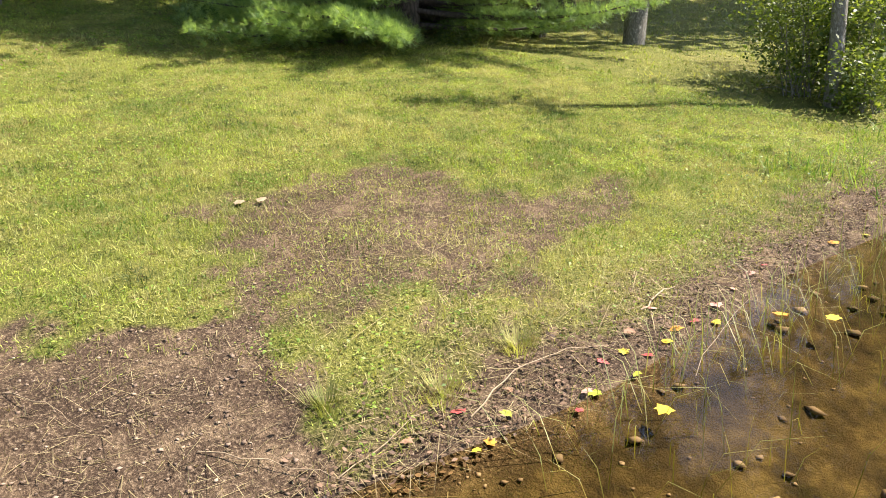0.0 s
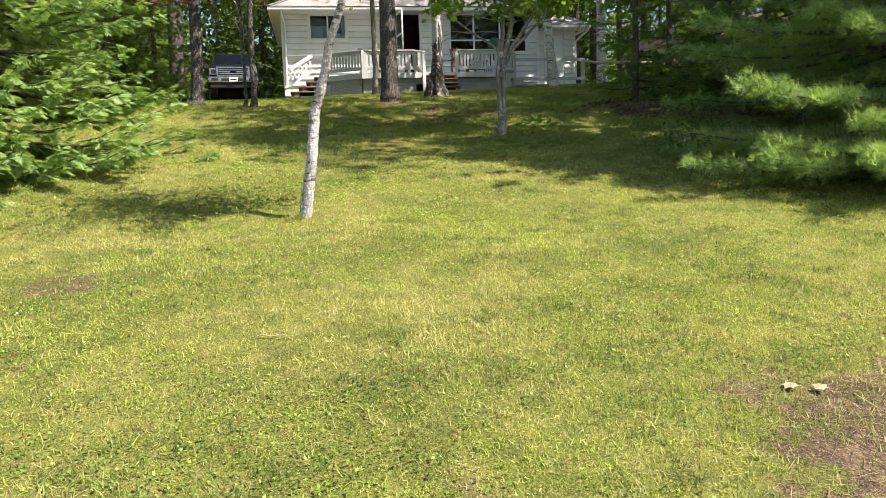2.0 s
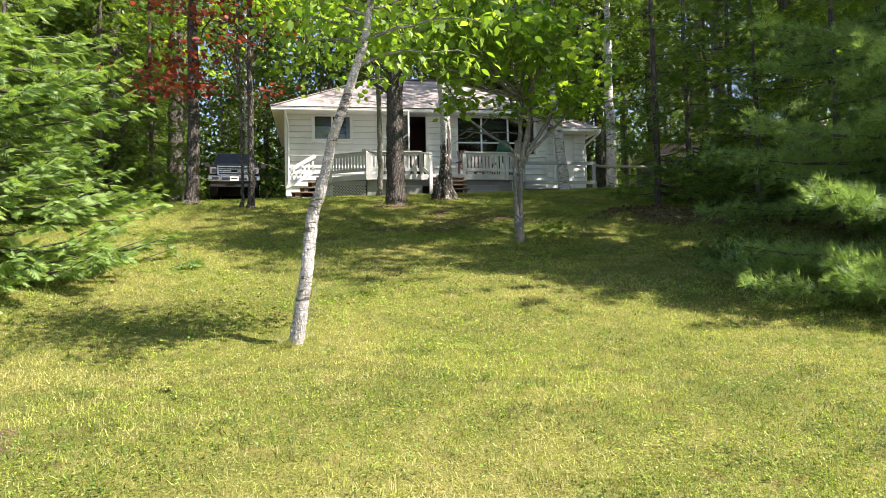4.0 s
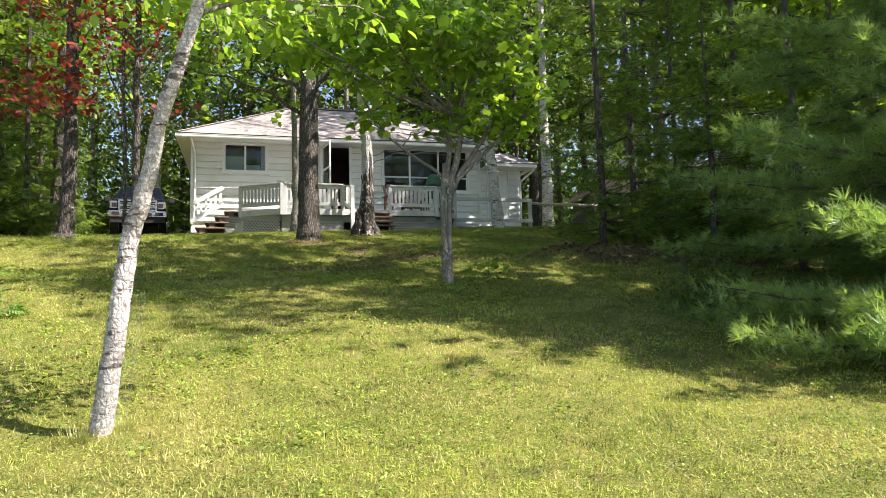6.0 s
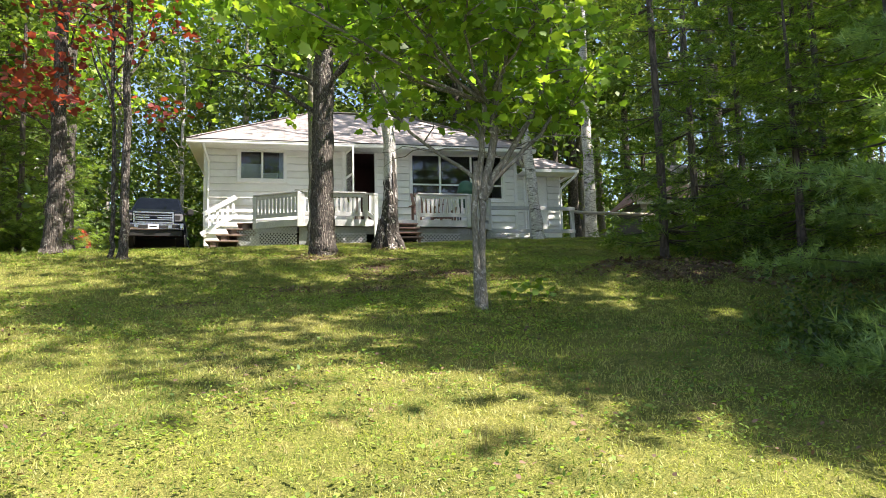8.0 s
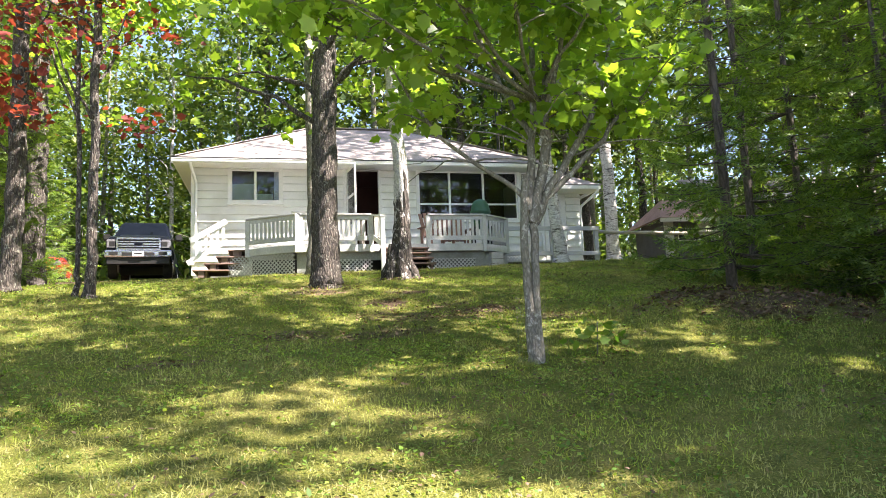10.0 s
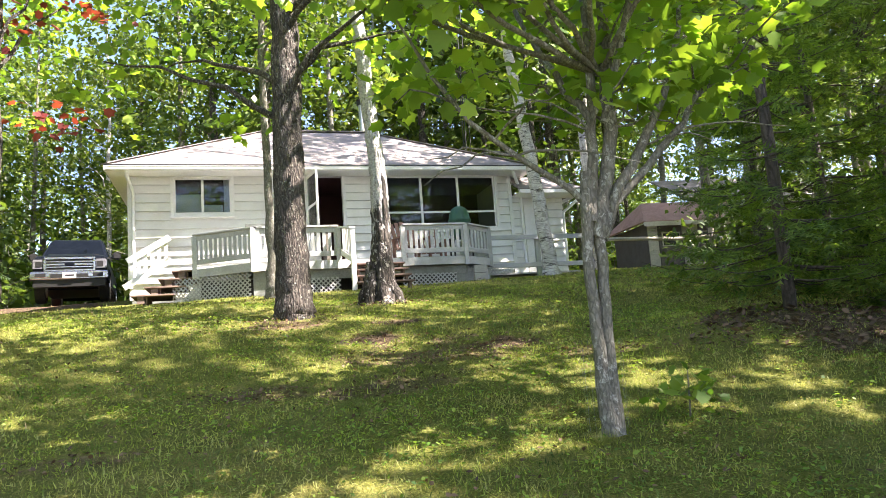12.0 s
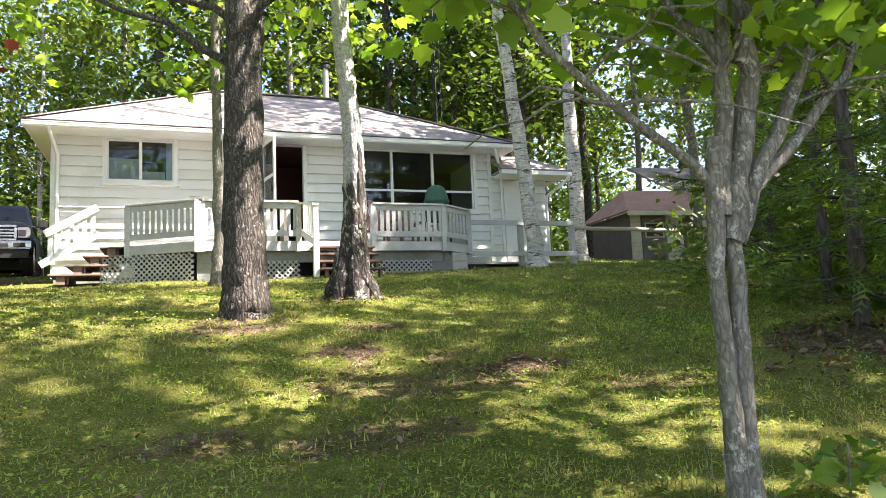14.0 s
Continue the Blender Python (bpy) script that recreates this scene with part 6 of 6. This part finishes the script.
part("cab", soft(prism(bmesh.new(), cab, -0.93, 0.93, lambda z: 0.22 * max(0, z - 1.29) / 0.66), 0.04), M_TRUCK, truck)
# glass colour near black for the dim cab and the dark tree reflection
M_SCREEN = surface("windshield_dark", (0.002, 0.003, 0.004), (0.006, 0.008, 0.011), 2.0, 0.06, bumps=0)
for m in (M_SCREEN, M_TRUCK):
    m.node_tree.nodes["Principled BSDF"].inputs["Specular IOR Level"].default_value = 0.06
bm = bmesh.new()
q = [bm.verts.new(p) for p in ((-0.82, 1.262, 1.345), (0.82, 1.262, 1.345), (0.66, 1.990, 1.925), (-0.66, 1.990, 1.925))]
f = bm.faces.new(q)
r_ = bmesh.ops.extrude_face_region(bm, geom=[f])
bmesh.ops.translate(bm, vec=(0, -0.026, 0.026), verts=[v for v in r_["geom"] if isinstance(v, bmesh.types.BMVert)])
part("windshield", bm, M_SCREEN, truck, "near-black windshield, dim cab and tree reflection put into its colour")
bm = bmesh.new()
bar(bm, (-0.62, 1.25, 1.38), (-0.02, 1.30, 1.43), 0.012, 0.02)
bar(bm, (0.05, 1.25, 1.38), (0.66, 1.30, 1.43), 0.012, 0.02)
part("wiper", bm, M_BLACK, truck)
for s in (-1, 1):
    bm = bmesh.new()
    q = [bm.verts.new(p) for p in ((s * 0.925, 1.75, 1.36), (s * 0.925, 3.75, 1.36), (s * 0.750, 3.6, 1.92), (s * 0.750, 2.2, 1.92))]
    bm.faces.new(q if s > 0 else q[::-1])
    r_ = bmesh.ops.extrude_face_region(bm, geom=list(bm.faces))
    bmesh.ops.translate(bm, vec=(s * 0.012, 0, 0), verts=[v for v in r_["geom"] if isinstance(v, bmesh.types.BMVert)])
    part("side_window", bm, M_SCREEN, truck)
    mir = part("mirror", soft(boxes((s * 1.02, 1.50, 1.30, s * 1.25, 1.66, 1.52)), 0.04), M_BLACK, truck, "black wing mirror")
    part("mirror_arm", boxes((s * 0.90, 1.56, 1.33, s * 1.03, 1.62, 1.38)), M_BLACK, mir)
    lamp = part("headlight", soft(boxes((s * 0.655, -0.050, 0.83, s * 0.955, 0.10, 1.115)), 0.03), M_LAMP, truck, "clear headlight")
    part("lamp_bowl", soft(boxes((s * 0.70, -0.062, 0.90, s * 0.86, -0.051, 1.05)), 0.005), M_BLACK, lamp, "dark inner reflector")
    part("fog_light", soft(boxes((s * 0.60, -0.145, 0.62, s * 0.86, -0.131, 0.72)), 0.006), M_BLACK, truck, "black fog lamp recess")
    for yy in (0.97, 4.67):
        arch = bmesh.new()
        pts = [(yy + 0.50 * math.cos(a), 0.42 + 0.50 * math.sin(a)) for a in (0.15, 0.6, 1.1, 1.57, 2.04, 2.54, 2.99)]
        for (ya, za), (yb, zb) in zip(pts, pts[1:]):
            bar(arch, (s * 0.975, ya, za), (s * 0.975, yb, zb), 0.05, 0.07)
        bmesh.ops.remove_doubles(arch, verts=arch.verts, dist=0.03)
        part("wheel_arch", arch, M_TRUCK, truck)
    for yy in (0.97, 4.67):
        wheel = thing("wheel", 0, 0, 0, "", "")
        wheel.parent = truck
        wheel.matrix_basis = pose(s * 0.84, yy, 0.40)
        bm = bmesh.new()
        bmesh.ops.create_cone(bm, segments=28, radius1=0.40, radius2=0.40, depth=0.27, cap_ends=True, matrix=Matrix.Rotation(radians(90), 4, "Y"))
        part("tyre", soft(bm, 0.03), M_TYRE, wheel)
        bm = bmesh.new()
        bmesh.ops.create_cone(bm, segments=24, radius1=0.25, radius2=0.22, depth=0.30, cap_ends=True, matrix=Matrix.Rotation(radians(90), 4, "Y"))
        part("rim", bm, M_METAL, wheel)
part("grille", boxes((-0.62, -0.045, 0.80, 0.62, 0.02, 1.13)), M_BLACK, truck, "black grille opening")
part("grille_surround", soft(boxes((-0.655, -0.085, 1.11, 0.655, -0.031, 1.165), (-0.655, -0.085, 0.785, 0.655, -0.031, 0.825), (-0.66, -0.085, 0.83, -0.60, -0.031, 1.105), (0.60, -0.085, 0.83, 0.66, -0.031, 1.105)), 0.01), M_CHROME, truck, "chrome grille surround")
for zz, hh in ((0.895, 0.03), (0.965, 0.045), (1.04, 0.03)):
    part("grille_bar", soft(boxes((-0.598, -0.080, zz - hh / 2, 0.598, -0.046, zz + hh / 2)), 0.008), M_CHROME, truck, "chrome grille bar")
bm = bmesh.new()
bmesh.ops.create_uvsphere(bm, u_segments=16, v_segments=8, radius=0.5, matrix=Matrix.LocRotScale((0, -0.085, 0.965), None, (0.26, 0.03, 0.11)))
part("badge", bm, M_TRUCK, truck, "plain oval badge")
bumper = prism(bmesh.new(), [(-0.10, 0.56), (-0.13, 0.60), (-0.13, 0.74), (-0.09, 0.78), (0.03, 0.78), (0.03, 0.56)], -0.99, 0.99)
part("bumper", soft(bumper, 0.02), M_CHROME, truck, "chrome front bumper")
part("bumper_intake", boxes((-0.48, -0.139, 0.60, 0.48, -0.131, 0.70)), M_BLACK, truck, "black bumper intake")
part("air_dam", boxes((-0.92, -0.06, 0.36, 0.92, 0.2, 0.555)), M_BLACK, truck)
pl = part("plate", boxes((-0.17, -0.155, 0.58, 0.17, -0.142, 0.74)), M_PLATE, truck, "white plate with dark bars")
part("mark", boxes((-0.12, -0.159, 0.635, 0.12, -0.1555, 0.68)), M_BLACK, pl)

# red vehicle half hidden behind the trees
car = thing("red_car", -6.5, 36.0, gz(-6.5, 36.5), "small red car mostly hidden behind tree trunks", "car", turn=10)
part("body", soft(prism(bmesh.new(), [(0, 0.35), (-0.05, 0.65), (0.1, 0.82), (1.2, 0.92), (3.9, 0.95), (4.0, 0.4), (3.6, 0.3), (0.3, 0.3)], -0.85, 0.85), 0.05), M_REDCAR, car)
part("cabin", soft(prism(bmesh.new(), [(1.0, 0.91), (1.7, 1.38), (3.0, 1.40), (3.8, 0.94)], -0.75, 0.75, lambda z: 0.25 * max(0, z - 0.91)), 0.05), M_BLACK, car, "dark glazed cabin")
for s in (-1, 1):
    part("headlight", soft(boxes((s * 0.5, -0.06, 0.55, s * 0.8, 0.05, 0.7)), 0.02), M_LAMP, car)
    for yy in (0.75, 3.2):
        bm = bmesh.new()
        bmesh.ops.create_cone(bm, segments=20, radius1=0.31, radius2=0.31, depth=0.2, cap_ends=True, matrix=Matrix.Translation((s * 0.78, yy, 0.31)) @ Matrix.Rotation(radians(90), 4, "Y"))
        part("wheel", soft(bm, 0.02), M_TYRE, car)

# ---------------------------------------------------------------- outbuildings
SX, SY = 13.0, 31.6
shed = thing("garden_shed", SX, SY, gz(SX, SY), "beige-sided shed with a red shingle roof and brown doors", "shed", turn=-6)
SH = 1.35
part("wall", boxes((0, 0.06, -0.2, 3.6, 2.4, SH)), M_SHEDDARK, shed, "brown front with doors")
for a, b in ((0.02, 0.32), (1.12, 1.62), (2.5, 2.9)):
    for k in range(10):
        part("siding_board", boxes((a, 0.015, -0.02 + 0.135 * k, b, 0.058, 0.11 + 0.135 * k)), M_SHEDWALL, shed)
for a in (0.36, 1.66):
    part("door", boxes((a, 0.03, 0.0, a + 0.74, 0.056, SH - 0.06), bev=0.004), M_SHEDDARK, shed, "brown plank door")
    w = thing("window", 0, 0, 0, "", "")
    w.parent = shed
    w["label"] = "small white-framed window"
    x0, x1, z0, z1 = a + 0.12, a + 0.64, 0.66, 1.02
    part("frame", boxes((x0 - 0.03, 0.01, z0 - 0.03, x1 + 0.03, 0.029, z0), (x0 - 0.03, 0.01, z1, x1 + 0.03, 0.029, z1 + 0.03), (x0 - 0.03, 0.01, z0 + 0.001, x0, 0.029, z1 - 0.001), (x1, 0.01, z0 + 0.001, x1 + 0.03, 0.029, z1 - 0.001)), M_SHEDWALL, w)
    part("pane", boxes((x0, 0.018, z0, x1, 0.026, z1)), M_BLACK, w)
part("roof", roof_face([(-0.25, -0.35, SH), (3.85, -0.35, SH), (3.5, 1.25, SH + 0.85), (0.5, 1.25, SH + 0.85)], "r", M_SHEDRED), M_SHEDRED, shed, "faded red shingle slope")
part("roof", roof_face([(-0.25, 2.8, SH), (-0.25, -0.35, SH), (0.5, 1.25, SH + 0.85)], "r", M_SHEDRED), M_SHEDRED, shed)
part("fascia", boxes((-0.25, -0.36, SH - 0.15, 3.85, -0.335, SH - 0.02)), M_SHEDWALL, shed)
cottage = thing("neighbour_house", 16.8, 34.5, gz(16.8, 34.5), "pale neighbouring house glimpsed behind dark firs", "house", turn=-8)
part("wall", boxes((0, 0, -0.3, 6.0, 5.0, 2.3)), M_WHITE, cottage)
for k in range(11):
    part("siding_board", boxes((0, -0.02, 0.1 + 0.2 * k, 6.0, -0.002, 0.292 + 0.2 * k)), M_WHITE, cottage)
part("roof", roof_face([(-0.4, -0.4, 2.25), (6.4, -0.4, 2.25), (6.4, 2.5, 3.6), (-0.4, 2.5, 3.6)], "r", M_SHINGLE), M_SHINGLE, cottage)
w = thing("window", 0, 0, 0, "", "")
w.parent = cottage
w["label"] = "dark window"
part("frame", boxes((3.0, -0.05, 0.9, 3.05, -0.021, 1.8), (4.15, -0.05, 0.9, 4.2, -0.021, 1.8), (3.051, -0.05, 0.9, 4.149, -0.021, 0.95), (3.051, -0.05, 1.75, 4.149, -0.021, 1.8)), M_TRIM, w)
part("pane", boxes((3.05, -0.035, 0.95, 4.15, -0.025, 1.75)), M_BLACK, w)

# ---------------------------------------------------------------- on the deck
bbq = thing("barbecue", 5.85, 27.45, DZ, "barbecue under a dark green rounded cover on the deck", "barbecue")
bm = bmesh.new()
ring = [(0.22, 0.45), (0.235, 0.70), (0.23, 0.79), (0.25, 0.81), (0.25, 0.85), (0.23, 0.87), (0.21, 0.99), (0.16, 1.09), (0.08, 1.14), (0.0, 1.15)]
seg, rows_ = 24, []
for r0, z in ring:
    rows_.append([bm.verts.new((r0 * math.cos(6.2832 * i / seg), r0 * 0.85 * math.sin(6.2832 * i / seg), z)) for i in range(seg)])
for a, b in zip(rows_, rows_[1:]):
    for i in range(seg):
        bm.faces.new((a[i], a[(i + 1) % seg], b[(i + 1) % seg], b[i]))
bmesh.ops.remove_doubles(bm, verts=bm.verts, dist=0.0005)
part("cover", bm, M_COVER, bbq, "dark green rounded cover", True)
for x, y in ((-0.2, -0.15), (0.2, -0.15), (-0.2, 0.15), (0.2, 0.15)):
    part("leg", boxes((x - 0.015, y - 0.015, 0, x + 0.015, y + 0.015, 0.47)), M_BLACK, bbq)


def slat_chair(x, y, turn):
    c = thing("deck_chair", x, y, DZ, "red-brown slatted wooden deck chair", "chair", "deck chairs", turn=turn)
    for k in range(5):
        bm = bmesh.new()
        bar(bm, (-0.22 + 0.11 * k, 0.12, 0.32), (-0.24 + 0.12 * k, 0.36, 0.94 + 0.03 * (2 - abs(k - 2))), 0.09, 0.018)
        part("back_slat", bm, M_CHAIR, c)
    for k in range(4):
        part("seat_slat", boxes((-0.26, -0.38 + 0.12 * k, 0.33, 0.26, -0.28 + 0.12 * k, 0.35)), M_CHAIR, c)
    for s in (-1, 1):
        part("arm", boxes((s * 0.27, -0.42, 0.54, s * 0.38, 0.25, 0.562)), M_CHAIR, c)
        part("leg", boxes((s * 0.28, -0.38, 0, s * 0.32, -0.30, 0.538)), M_CHAIR, c)
        part("leg", boxes((s * 0.28, 0.12, 0, s * 0.32, 0.20, 0.538)), M_CHAIR, c)


slat_chair(4.85, 28.0, 15)
slat_chair(5.45, 28.6, -5)
table = thing("deck_table", 2.6, 28.0, DZ, "weathered grey wooden table on the deck", "table")
for k in range(5):
    part("board", boxes((-0.65, -0.36 + 0.145 * k, 0.80, 0.65, -0.225 + 0.145 * k, 0.84)), M_PLANK, table)
for x in (-0.45, 0.45):
    part("leg", boxes((x - 0.04, -0.3, 0, x + 0.04, 0.3, 0.798)), M_PLANK, table)
bench = thing("deck_bench", 1.75, 27.6, DZ, "dark wooden plank resting level with the railing", "bench")
part("seat", boxes((-0.35, -0.12, 0.80, 0.30, 0.12, 0.85)), M_SKIRT, bench)
for x in (-0.25, 0.2):
    part("leg", boxes((x - 0.03, -0.08, 0, x + 0.03, 0.08, 0.798)), M_SKIRT, bench)
mast = thing("antenna_mast", 9.3, 36.6, gz(9.3, 36.6), "dark lattice antenna mast behind the cottage", "mast")
for k in range(3):
    a = 2.094 * k
    part_mesh("leg", tubes_mesh("leg", [(np.array([(0.14 * math.cos(a), 0.14 * math.sin(a), z) for z in (0, 6, 12)]), [0.02] * 3)], M_BLACK, 6), mast)
for k in range(26):
    a, b = 2.094 * (k % 3), 2.094 * ((k + 1) % 3)
    z = 0.45 * k
    bm = bmesh.new()
    bar(bm, (0.14 * math.cos(a), 0.14 * math.sin(a), z), (0.14 * math.cos(b), 0.14 * math.sin(b), z + 0.45), 0.012, 0.012)
    part("brace", bm, M_BLACK, mast)
